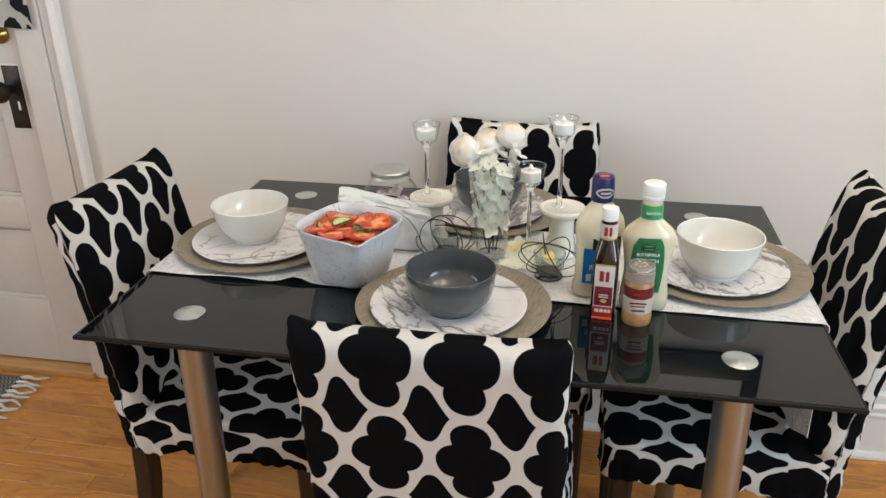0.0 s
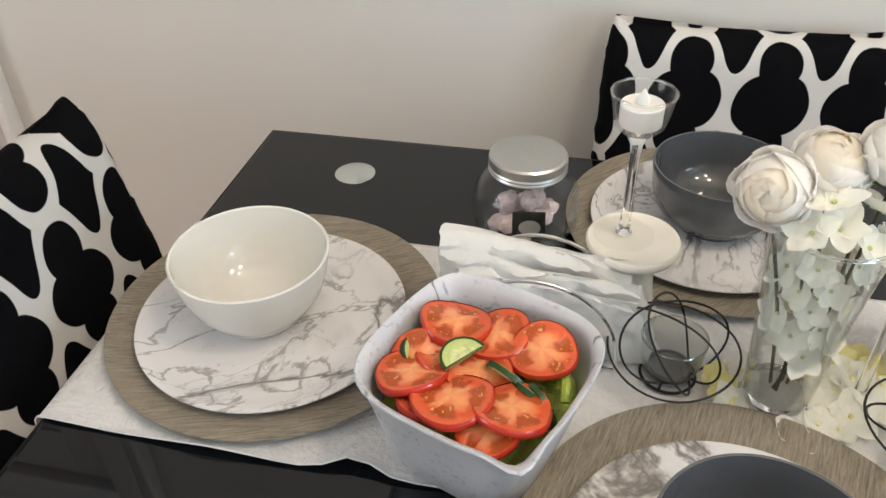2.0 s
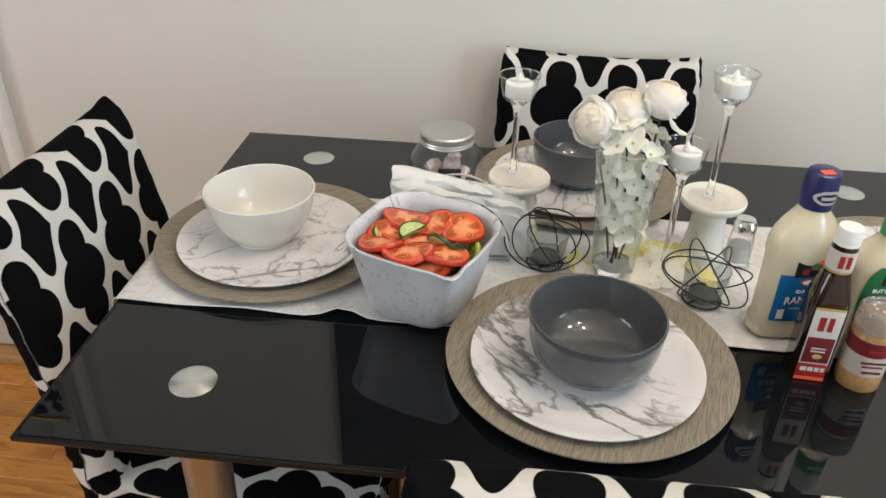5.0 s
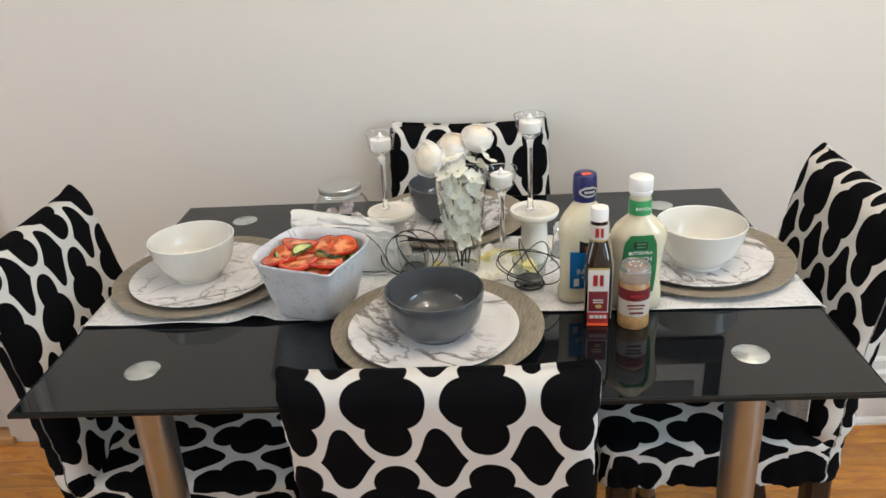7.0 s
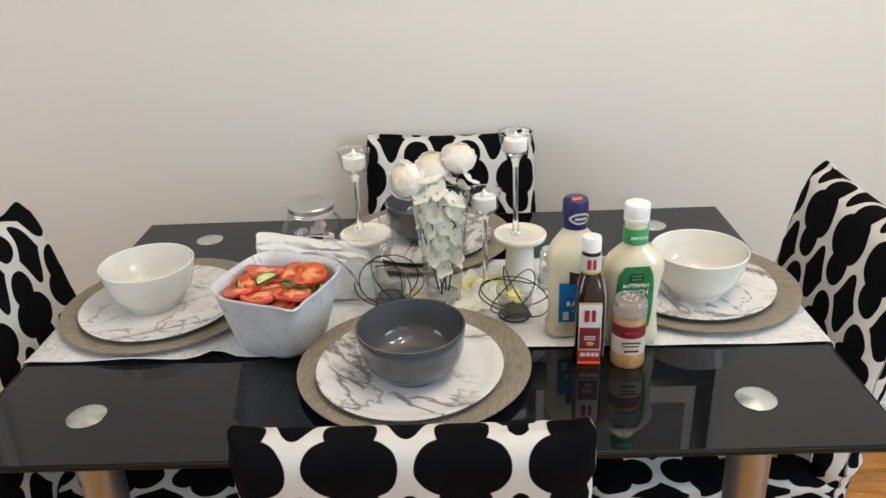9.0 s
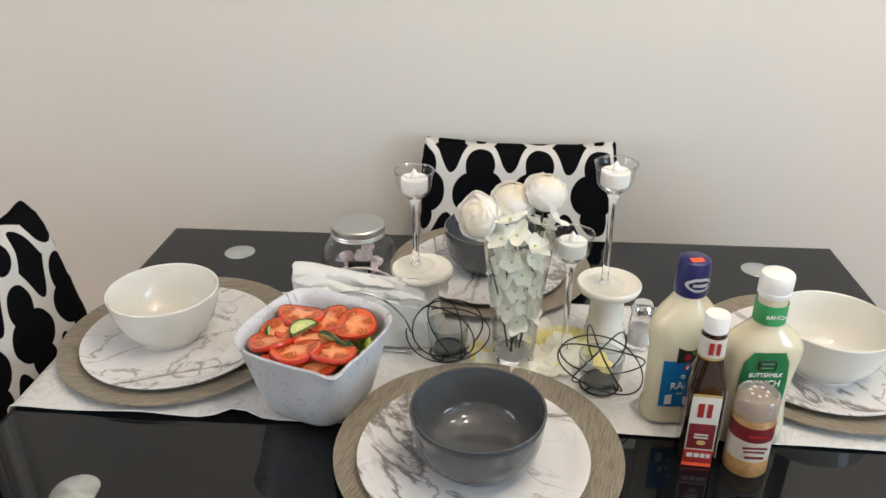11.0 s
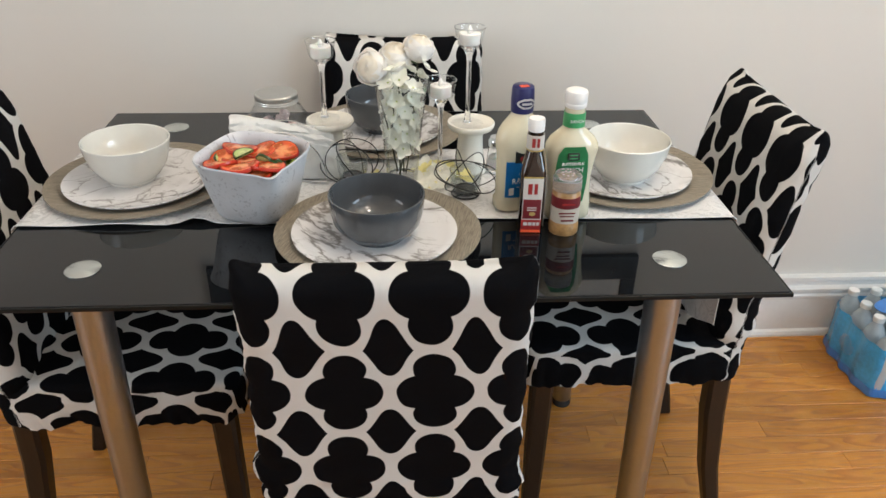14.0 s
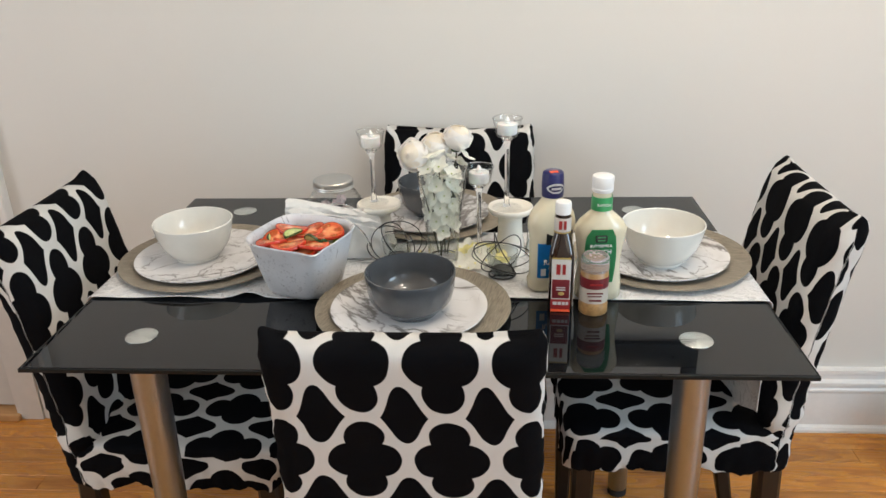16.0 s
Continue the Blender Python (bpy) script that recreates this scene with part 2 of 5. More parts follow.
def tomato_material(name):
    """Slice of tomato: skin, wall, seed pockets and a pale core, by the distance from the slice's middle."""
    t = Tree(name)
    rnd = t.node("ShaderNodeObjectInfo").outputs["Random"]
    v = t.coords()
    sep = t.node("ShaderNodeSeparateXYZ")
    t.link(v, sep.inputs[0])
    x, y = sep.outputs[0], sep.outputs[1]
    r = t.math("SQRT", t.math("ADD", t.math("MULTIPLY", x, x), t.math("MULTIPLY", y, y)))
    r = t.math("ADD", r, t.math("MULTIPLY", t.math("SUBTRACT", t.noise(v, 60, 3), 0.5), 0.012))
    a = t.math("ADD", t.math("ADD", t.math("ARCTAN2", y, x), t.math("MULTIPLY", rnd, 6.0)), t.math("MULTIPLY", t.noise(v, 45, 2), 2.2))
    lobes = t.math("ADD", t.math("MULTIPLY", t.math("COSINE", t.math("MULTIPLY", a, 4.0)), 0.5), 0.5)
    pocket = t.math("MULTIPLY", t.ramp(lobes, (0.30, 0.0), (0.55, 1.0)), t.ramp(t.math("DIVIDE", r, 0.035), (0.28, 0.0), (0.4, 1.0), (0.62, 1.0), (0.7, 0.0)))
    ray = t.math("ADD", t.math("DIVIDE", r, 0.035), t.math("MULTIPLY", lobes, 0.38))
    core = t.math("MULTIPLY", t.ramp(ray, (0.25, 1.0), (0.62, 0.0)), t.ramp(t.noise(v, 70, 3), (0.3, 0.4), (0.6, 1.0)))
    flesh = t.ramp(t.math("DIVIDE", r, 0.035), (0.2, (0.80, 0.25, 0.11)), (0.60, (0.70, 0.105, 0.035)), (0.80, (0.72, 0.14, 0.055)), (0.93, (0.52, 0.030, 0.012)))
    c = t.mix(core, flesh, (0.86, 0.40, 0.17))
    c = t.mix(t.math("MULTIPLY", pocket, 0.85), c, (0.40, 0.075, 0.012))
    seeds = t.ramp(t.noise(v, 260, 1), (0.62, 0.0), (0.68, 1.0))
    c = t.mix(t.math("MULTIPLY", t.math("MULTIPLY", seeds, pocket), 0.7), c, (0.70, 0.42, 0.16))
    t.set(Base_Color=c, Roughness=0.22, Subsurface_Weight=0.15, Subsurface_Radius=(0.01, 0.004, 0.002), Subsurface_Scale=0.3)
    t.bump(t.math("SUBTRACT", t.noise(v, 120, 3), pocket), 0.5, 0.002)
    return t.mat


def leaf_print_material(name):
    t = Tree(name)
    vor = t.node("ShaderNodeTexVoronoi")
    t.link(t.coords("Object", (1, 0, 0.8)), vor.inputs["Vector"])
    vor.inputs["Scale"].default_value = 24
    n = t.noise(t.coords(), 60, 2)
    d = t.math("ADD", vor.outputs["Distance"], t.math("MULTIPLY", n, 0.25))
    ink = t.ramp(d, (0.66, 0.0), (0.69, 1.0))
    return t.set(Base_Color=t.mix(ink, (0.012, 0.012, 0.014), (0.74, 0.73, 0.69)), Roughness=0.85)


def chevron_material(name):
    t = Tree(name)
    sep = t.node("ShaderNodeSeparateXYZ")
    t.link(t.coords(), sep.inputs[0])
    zig = t.math("PINGPONG", sep.outputs[1], 0.011)
    w = t.math("FRACT", t.math("MULTIPLY", t.math("ADD", sep.outputs[0], zig), 75.0))
    ink = t.ramp(w, (0.45, 0.0), (0.55, 1.0))
    n = t.noise(t.coords(), 500, 2)
    t.set(Base_Color=t.mix(ink, (0.035, 0.035, 0.04), t.mix(n, (0.22, 0.22, 0.215), (0.32, 0.315, 0.305))), Roughness=0.95)
    t.bump(t.math("ADD", n, w), 0.5, 0.002)
    return t.mat


M = dict(
    wall=wall_material("wall_paint", (0.66, 0.635, 0.59)),
    ceiling=wall_material("ceiling_paint", (0.8, 0.79, 0.77)),
    trim=plain("trim_paint", (0.76, 0.745, 0.72), 0.35, vary=0.05, scale=8, bump=0.12),
    door=plain("door_paint", (0.61, 0.572, 0.53), 0.42, vary=0.05, scale=6, bump=0.15),
    floor=floor_material("oak_strip", (0.34, 0.104, 0.013), (0.63, 0.275, 0.052)),
    gap=plain("floor_gap", (0.14, 0.065, 0.022), 0.8),
    threshold=grain_material("oak_threshold", (0.40, 0.20, 0.08), (0.58, 0.33, 0.14), (1, 16, 1), 6.0, 0.35),
    cloth=trellis_material("trellis_cloth"),
    darkwood=grain_material("espresso_wood", (0.004, 0.003, 0.0026), (0.011, 0.0075, 0.006), (8, 8, 1), 20, 0.35, 0.1),
    tableglass=plain("black_glass", (0.0040, 0.0048, 0.0062), 0.02, vary=0.2, scale=3, Specular_IOR_Level=0.43),
    edgeglass=plain("ground_glass_edge", (0.010, 0.011, 0.011), 0.3, Specular_IOR_Level=0.15),
    steel=plain("brushed_steel", (0.38, 0.41, 0.445), 0.36, 1.0, vary=0.06, scale=60),
    disc=disc_material("spun_disc"),
    chrome=plain("chrome", (0.80, 0.80, 0.80), 0.1, 1.0, vary=0.03),
    lidmetal=plain("lid_metal", (0.62, 0.62, 0.60), 0.38, 1.0, vary=0.05, scale=50),
    rubber=plain("black_rubber", (0.02, 0.02, 0.02), 0.7),
    charger=grain_material("weathered_wood_print", (0.11, 0.090, 0.066), (0.37, 0.32, 0.246), (3.0, 34, 1), 15.0, 0.5, 1.0),
    marble=marble_material("marble_print"),
    enamel=speckle_material("speckled_melamine"),
    white=plain("white_glaze", (0.72, 0.705, 0.65), 0.09, vary=0.03, scale=12, Coat_Weight=0.3),
    grey=plain("grey_glaze", (0.074, 0.079, 0.085), 0.10, vary=0.08, scale=40, Coat_Weight=0.3),
    cream=plain("cream_ceramic", (0.80, 0.77, 0.69), 0.22, vary=0.04, scale=20),
    satin=satin_material("white_satin"),
    glass=glass_material("clear_glass"),
    thin=thin_glass_material("thin_clear_glass"),
    smoke=thin_glass_material("smoky_glass", (0.86, 0.88, 0.88)),
    vaseglass=thin_glass_material("vase_glass", (0.975, 0.985, 0.98), 0.95, 2.6),
    wax=plain("white_wax", (0.86, 0.85, 0.83), 0.45, vary=0.03, Subsurface_Weight=0.1),
    wire=plain("black_wire", (0.010, 0.009, 0.008), 0.4),
    paper=soft_material("paper_napkin", (0.86, 0.845, 0.81), 0.3, 0.03, 60, 0.4),
    tomato=tomato_material("tomato_flesh"),
    tomatoskin=plain("tomato_skin", (0.50, 0.030, 0.012), 0.15, vary=0.15, scale=60, Coat_Weight=0.3),
    cucumber=plain("cucumber_flesh", (0.50, 0.60, 0.22), 0.3, vary=0.18, scale=120, bump=0.2),
    cucumberheart=plain("cucumber_heart", (0.60, 0.64, 0.30), 0.2, vary=0.35, scale=220, bump=0.4),
    peel=plain("cucumber_peel", (0.018, 0.055, 0.010), 0.3, vary=0.4, scale=90),
    lettuce=plain("lettuce", (0.30, 0.38, 0.06), 0.4, vary=0.5, scale=60, bump=0.4),
    petal=soft_material("silk_petal", (0.98, 0.975, 0.90), 0.45, 0.02),
    rosepetal=soft_material("rose_petal", (0.98, 0.96, 0.93), 0.45, 0.01),
    roseheart=soft_material("rose_heart", (0.97, 0.92, 0.82), 0.45, 0.02),
    yellow=soft_material("yellow_petal", (0.95, 0.85, 0.42), 0.3, 0.12, 90),
    pistil=plain("pale_green_heart", (0.50, 0.56, 0.24), 0.6, vary=0.15),
    stem=plain("dark_stem", (0.05, 0.055, 0.025), 0.6, vary=0.3),
    green=plain("leaf_green", (0.10, 0.16, 0.05), 0.5, vary=0.3),
    dressing=plain("cream_dressing", (0.66, 0.595, 0.43), 0.2, vary=0.04, scale=15, Coat_Weight=0.25),
    sauce=plain("brown_sauce_glass", (0.018, 0.007, 0.004), 0.06, vary=0.3, Coat_Weight=0.5),
    capwhite=plain("white_plastic", (0.82, 0.81, 0.79), 0.35, vary=0.02),
    capblue=plain("navy_plastic", (0.016, 0.018, 0.10), 0.3, vary=0.1),
    labelblue=plain("blue_label", (0.018, 0.27, 0.68), 0.35, vary=0.1),
    labelgreen=plain("green_label", (0.045, 0.32, 0.115), 0.35, vary=0.1),
    labeldark=plain("dark_label", (0.03, 0.035, 0.03), 0.4, vary=0.5, scale=200),
    labelwhite=plain("white_label", (0.58, 0.54, 0.49), 0.4, vary=0.04),
    labelred=plain("red_label", (0.32, 0.020, 0.018), 0.4, vary=0.08),
    labelmaroon=plain("maroon_label", (0.16, 0.014, 0.018), 0.4, vary=0.1),
    orange=plain("orange_sticker", (0.85, 0.10, 0.03), 0.5, vary=0.04),
    gold=plain("gold_print", (0.45, 0.32, 0.10), 0.4),
    labelbeige=plain("beige_label", (0.54, 0.48, 0.40), 0.45, vary=0.1),
    spicepowder=plain("spice_powder", (0.40, 0.22, 0.085), 0.3, vary=0.35, scale=160),
    clearplastic=plain("milky_plastic", (0.78, 0.75, 0.73), 0.12, vary=0.03, Transmission_Weight=0.75),
    candy=plain("pink_wrapper", (0.74, 0.58, 0.58), 0.25, vary=0.4, scale=90, bump=0.6),
    iron=plain("dark_bronze", (0.035, 0.027, 0.022), 0.38, 0.7, vary=0.35, scale=60, bump=0.2),
    tin=plain("tealight_tin_metal", (0.17, 0.17, 0.17), 0.35, 0.2, vary=0.2, scale=60),
    brass=plain("worn_brass", (0.48, 0.33, 0.10), 0.3, 1.0, vary=0.2, scale=50),
    leafprint=leaf_print_material("leaf_print_cloth"),
    rug=chevron_material("woven_chevron"),
    fringe=plain("cotton_fringe", (0.62, 0.60, 0.56), 0.95, vary=0.1, scale=90),
    film=plain("blue_film", (0.05, 0.38, 0.78), 0.15, vary=0.35, scale=14, bump=0.4, Coat_Weight=0.4),
    filmdark=plain("navy_film_print", (0.05, 0.22, 0.62), 0.2, vary=0.2, scale=12, Coat_Weight=0.4),
    filmclear=thin_glass_material("clear_film", (0.93, 0.97, 0.99)),
    water=plain("water_bottle_plastic", (0.66, 0.72, 0.76), 0.08, vary=0.1, Transmission_Weight=0.35),
    frameblack=plain("black_frame", (0.012, 0.012, 0.012), 0.3),
    mat_board=plain("mat_board", (0.70, 0.69, 0.67), 0.8),
    art=plain("grey_print", (0.16, 0.16, 0.17), 0.5, vary=0.6, scale=6),
    canvas=plain("black_canvas", (0.015, 0.015, 0.017), 0.35, vary=0.5, scale=5),
)
bulbmat = Tree("bulb_glow")
M["bulb"] = bulbmat.set(Base_Color=(1, 0.9, 0.75), Emission_Color=(1.0, 0.8, 0.58, 1.0), Emission_Strength=12.0)


# ---- building helpers ----
def mesh_of(name, bm, mats, sharp=38):
    me = bpy.data.meshes.new(name)
    bm.normal_update()
    bm.to_mesh(me)
    bm.free()
    for m in mats if isinstance(mats, (list, tuple)) else (mats,):
        me.materials.append(m)
    me.polygons.foreach_set("use_smooth", [True] * len(me.polygons))
    me.set_sharp_from_angle(angle=radians(sharp))
    return me


def part(name, bm, material, parent, label="", m=None, sharp=38):
    ob = new(name, mesh_of(name, bm, material, sharp))
    ob.parent = parent
    if m is not None:
        ob.matrix_basis = m
    return tagged(ob, label)


def thing(name, label, category, m=None, group="", kind=""):
    ob = new(name)
    ob.empty_display_size = 0.05
    if m is not None:
        ob.matrix_basis = m
    return tagged(ob, label, category, group, kind)


def single(name, bm, material, label, category, m=None, group="", kind="", sharp=38):
    ob = new(name, mesh_of(name, bm, material, sharp))
    if m is not None:
        ob.matrix_basis = m
    return tagged(ob, label, category, group, kind)


def box(x0, x1, y0, y1, z0, z1, bevel=0.0, bm=None, seg=2):
    bm = bm or bmesh.new()
    m = Matrix.LocRotScale(((x0 + x1) / 2, (y0 + y1) / 2, (z0 + z1) / 2), None, (x1 - x0, y1 - y0, z1 - z0))
    vs = bmesh.ops.create_cube(bm, size=1.0, matrix=m)["verts"]
    if bevel:
        es = {e for v in vs for e in v.link_edges}
        bmesh.ops.bevel(bm, geom=list(es), offset=bevel, segments=seg, affect="EDGES", profile=0.6)
    return bm


def rings(rows, closed_start=True, closed_end=True, bm=None):
    """Skin between rings of points, each a list of the same length."""
    bm = bm or bmesh.new()
    vs = [[bm.verts.new(p) for p in row] for row in rows]
    n = len(rows[0])
    for a, b in zip(vs, vs[1:]):
        for i in range(n):
            bm.faces.new((a[i], a[(i + 1) % n], b[(i + 1) % n], b[i]))
    if closed_start:
        bm.faces.new(vs[0][::-1])
    if closed_end:
        bm.faces.new(vs[-1])
    return bm


def lathe(profile, n=48, bm=None, wobble=0.0, seed=0.0):
    """A turned form from (radius, height) pairs; a radius of nought closes it."""
    bm = bm or bmesh.new()
    prev = None
    for r, z in profile:
        if r < 1e-6:
            row = [bm.verts.new((0, 0, z))]
        else:
            row = []
            for i in range(n):
                a = 2 * math.pi * i / n
                k = r * (1 + wobble * noise.noise(Vector((math.cos(a) * 1.5 + seed, math.sin(a) * 1.5, z * 20))))
                row.append(bm.verts.new((k * math.cos(a), k * math.sin(a), z)))
        if prev:
            for i in range(n):
                j = (i + 1) % n
                if len(prev) == 1 and len(row) > 1:
                    bm.faces.new((prev[0], row[j], row[i]))
                elif len(row) == 1 and len(prev) > 1:
                    bm.faces.new((prev[i], prev[j], row[0]))
                elif len(row) > 1:
                    bm.faces.new((prev[i], prev[j], row[j], row[i]))
        prev = row
    bmesh.ops.recalc_face_normals(bm, faces=bm.faces)
    return bm


def curve_points(points, steps=6, closed=False):
    """A smooth line through points (Catmull-Rom)."""
    p = [Vector(q) for q in points]
    n = len(p)
    out = []
    for i in range(n if closed else n - 1):
        a, b, c, d = (p[(i + k) % n] if closed else p[min(max(i + k, 0), n - 1)] for k in (-1, 0, 1, 2))
        for s in range(steps):
            u = s / steps
            out.append(0.5 * (2 * b + (c - a) * u + (2 * a - 5 * b + 4 * c - d) * u * u + (3 * b - a - 3 * c + d) * u ** 3))
    if not closed:
        out.append(p[-1])
    return out


def tube(points, radius, n=8, closed=False, bm=None):
    """A round rod along points; radius may be a list."""
    bm = bm or bmesh.new()
    p = [Vector(q) for q in points]
    rows, side = [], None
    for i, q in enumerate(p):
        a = p[i - 1] if i or closed else p[i]
        b = p[(i + 1) % len(p)] if i + 1 < len(p) or closed else p[i]
        d = (b - a).normalized()
        if side is None:
            side = d.orthogonal().normalized()
        side = (side - d * side.dot(d)).normalized()
        up = d.cross(side)
        r = radius[i] if isinstance(radius, (list, tuple)) else radius
        rows.append([q + r * (math.cos(t) * side + math.sin(t) * up) for t in (2 * math.pi * k / n for k in range(n))])
    vs = [[bm.verts.new(q) for q in row] for row in rows]
    pairs = list(zip(vs, vs[1:])) + ([(vs[-1], vs[0])] if closed else [])
    for a, b in pairs:
        for i in range(n):
            bm.faces.new((a[i], a[(i + 1) % n], b[(i + 1) % n], b[i]))
    if not closed:
        bm.faces.new(vs[0][::-1])
        bm.faces.new(vs[-1])
    bmesh.ops.recalc_face_normals(bm, faces=bm.faces)
    return bm


def super_ring(hx, hy, z, n=64, power=4.0, cx=0.0, cy=0.0):
    """A rounded rectangle, as n points."""
    out = []
    for i in range(n):
        a = 2 * math.pi * (i + 0.5) / n
        c, s = math.cos(a), math.sin(a)
        r = (abs(c) ** power + abs(s) ** power) ** (-1 / power)
        out.append((cx + hx * r * c, cy + hy * r * s, z))
    return out


def text_mesh(word, size, depth=0.0004):
    """Lettering in the built-in font, as a bmesh lying in the xy plane, centred."""
    cu = bpy.data.curves.new("lettering", "FONT")
    cu.body, cu.size, cu.extrude, cu.align_x, cu.align_y, cu.resolution_u = word, size, depth, "CENTER", "CENTER", 2
    ob = new("lettering", cu)
    me = ob.evaluated_get(bpy.context.evaluated_depsgraph_get()).to_mesh()
    bm = bmesh.new()
    bm.from_mesh(me)
    bpy.data.objects.remove(ob)
    bpy.data.curves.remove(cu)
    return bm


# ---- the room ----
WALL_Y, CEIL, WEST, EAST, SOUTH = 0.58, 2.62, -2.75, 2.9, -3.0
DOOR_L, DOOR_R, DOOR_TOP = -2.10, -1.315, 2.06


def wall_with_holes(name, x0, x1, z1, holes, thick):
    """A wall in the xz plane, from y = 0 back by thick, with rectangular openings (x0, x1, z0, z1)."""
    bm = bmesh.new()
    xs = sorted({x0, x1, *(v for h in holes for v in h[:2])})
    zs = sorted({0.0, z1, *(v for h in holes for v in h[2:])})
    for a, b in zip(xs, xs[1:]):
        for c, d in zip(zs, zs[1:]):
            if not any(h[0] <= a and b <= h[1] and h[2] <= c and d <= h[3] for h in holes):
                box(a, b, 0, thick, c, d, bm=bm)
    bmesh.ops.remove_doubles(bm, verts=bm.verts, dist=1e-5)
    inner = [f for f in bm.faces if any(g is not f and (g.calc_center_median() - f.calc_center_median()).length < 1e-5 for v in f.verts for g in v.link_faces)]
    bmesh.ops.delete(bm, geom=inner, context="FACES_ONLY")
    return bm


single("wall_north", wall_with_holes("wall_north", WEST, EAST, CEIL, [(DOOR_L, DOOR_R, 0.0, DOOR_TOP)], 0.14), M["wall"],
       "warm greige painted plaster wall behind the table", "wall", pose(0, WALL_Y, 0), kind="structure")
single("wall_south", wall_with_holes("wall_south", WEST, EAST, CEIL, [(x - w / 2, x + w / 2, 0.75, 2.3) for x, w in WINDOWS], 0.14), M["wall"],
       "painted plaster wall with a window opening", "wall", pose(0, SOUTH, 0, 0, 0, 0) @ pose(0, -0.14, 0), kind="structure")
for wall, wx, label, (wy, ww) in (("wall_west", WEST, "painted plaster side wall with a window opening", SIDE_WINDOW), ("wall_east", EAST + 0.14, "painted plaster end wall with a window opening", EAST_WINDOW)):
    single(wall, wall_with_holes(wall, SOUTH - 0.14, WALL_Y + 0.14, CEIL, [(wy - ww / 2, wy + ww / 2, 0.75, 2.3)], 0.14), M["wall"],
           label, "wall", pose(wx, 0, 0, 0, 0, 90), kind="structure")
single("ceiling", box(WEST - 0.14, EAST + 0.14, SOUTH - 0.14, WALL_Y + 0.14, CEIL, CEIL + 0.1), M["ceiling"], "white painted ceiling", "ceiling", kind="structure")

for i, (m, ww) in enumerate([(pose(wx, SOUTH - 0.07, 0.75), ww) for wx, ww in WINDOWS] + [(pose(x, wy, 0.75, 0, 0, 90), ww) for x, (wy, ww) in ((WEST - 0.07, SIDE_WINDOW), (EAST + 0.07, EAST_WINDOW))]):
    win = thing(f"window_{i + 1}", "white-framed sash window letting in cool daylight", "window", m, kind="structure")
    h = ww / 2
    fr = box(-h, -h + 0.05, -0.04, 0.04, 0, 1.55)
    for q in ((h - 0.05, h, 0, 1.55), (-h + 0.05, h - 0.05, 0, 0.05), (-h + 0.05, h - 0.05, 1.5, 1.55), (-h + 0.05, h - 0.05, 0.75, 0.80)):
        box(q[0], q[1], -0.04, 0.04, q[2], q[3], bm=fr)
    part("window_frame", fr, M["trim"], win)
    for z0, z1 in ((0.05, 0.75), (0.80, 1.5)):
        pane = part("pane", box(-h + 0.05, h - 0.05, -0.003, 0.003, z0, z1), M["glass"], win)
        pane.visible_shadow = False

# ceiling fitting with three bulbs, out of view above the table
fit_lamp = thing("ceiling_light", "three-bulb ceiling light giving warm light over the table", "lamp", Matrix.Translation(LAMP_AT))
part("canopy", lathe([(0, 0.2), (0.07, 0.2), (0.065, 0.17), (0.02, 0.15), (0.012, 0.0), (0, 0.0)], 32), M["lidmetal"], fit_lamp)
for b in BULBS:
    d = b - LAMP_AT
    part("arm", tube(curve_points([(0, 0, 0.02), (d.x * 0.5, d.y * 0.5, 0.04), (d.x, d.y, 0.0), (d.x, d.y, -0.06)], 5), 0.007), M["lidmetal"], fit_lamp)
    part("bulb", lathe([(0, -0.035), (0.012, -0.033), (0.02, -0.02), (0.022, -0.005), (0.016, 0.02), (0.012, 0.04), (0, 0.04)], 20), M["bulb"], fit_lamp,
         "glowing warm bulb", Matrix.Translation(d))

# skirting board: tall board, stepped top moulding and a quarter round at the floor
def skirting(x0, x1):
    prof = [(0, 0), (-0.030, 0), (-0.030, 0.008), (-0.026, 0.016), (-0.019, 0.021), (-0.019, 0.125), (-0.022, 0.131), (-0.022, 0.137), (-0.018, 0.142),
            (-0.018, 0.148), (-0.024, 0.153), (-0.024, 0.160), (-0.015, 0.168), (-0.013, 0.182), (-0.020, 0.187), (-0.020, 0.197), (0, 0.199)]
    bm = bmesh.new()
    a, b = ([bm.verts.new((x, y, z * 1.015)) for y, z in prof] for x in (x0, x1))
    for i in range(len(prof) - 1):
        bm.faces.new((a[i], b[i], b[i + 1], a[i + 1]))
    bm.faces.new(a), bm.faces.new(b[::-1])
    bmesh.ops.recalc_face_normals(bm, faces=bm.faces)
    return bm


CAS = DOOR_R + 0.1385
single("baseboard", skirting(CAS, EAST), M["trim"], "tall white stepped wooden baseboard along the wall", "baseboard", pose(0, WALL_Y, 0), kind="structure", sharp=25)
single("baseboard", skirting(WEST, DOOR_L - 0.1385), M["trim"], "tall white wooden baseboard beside the door", "baseboard", pose(0, WALL_Y, 0), kind="structure", sharp=25)

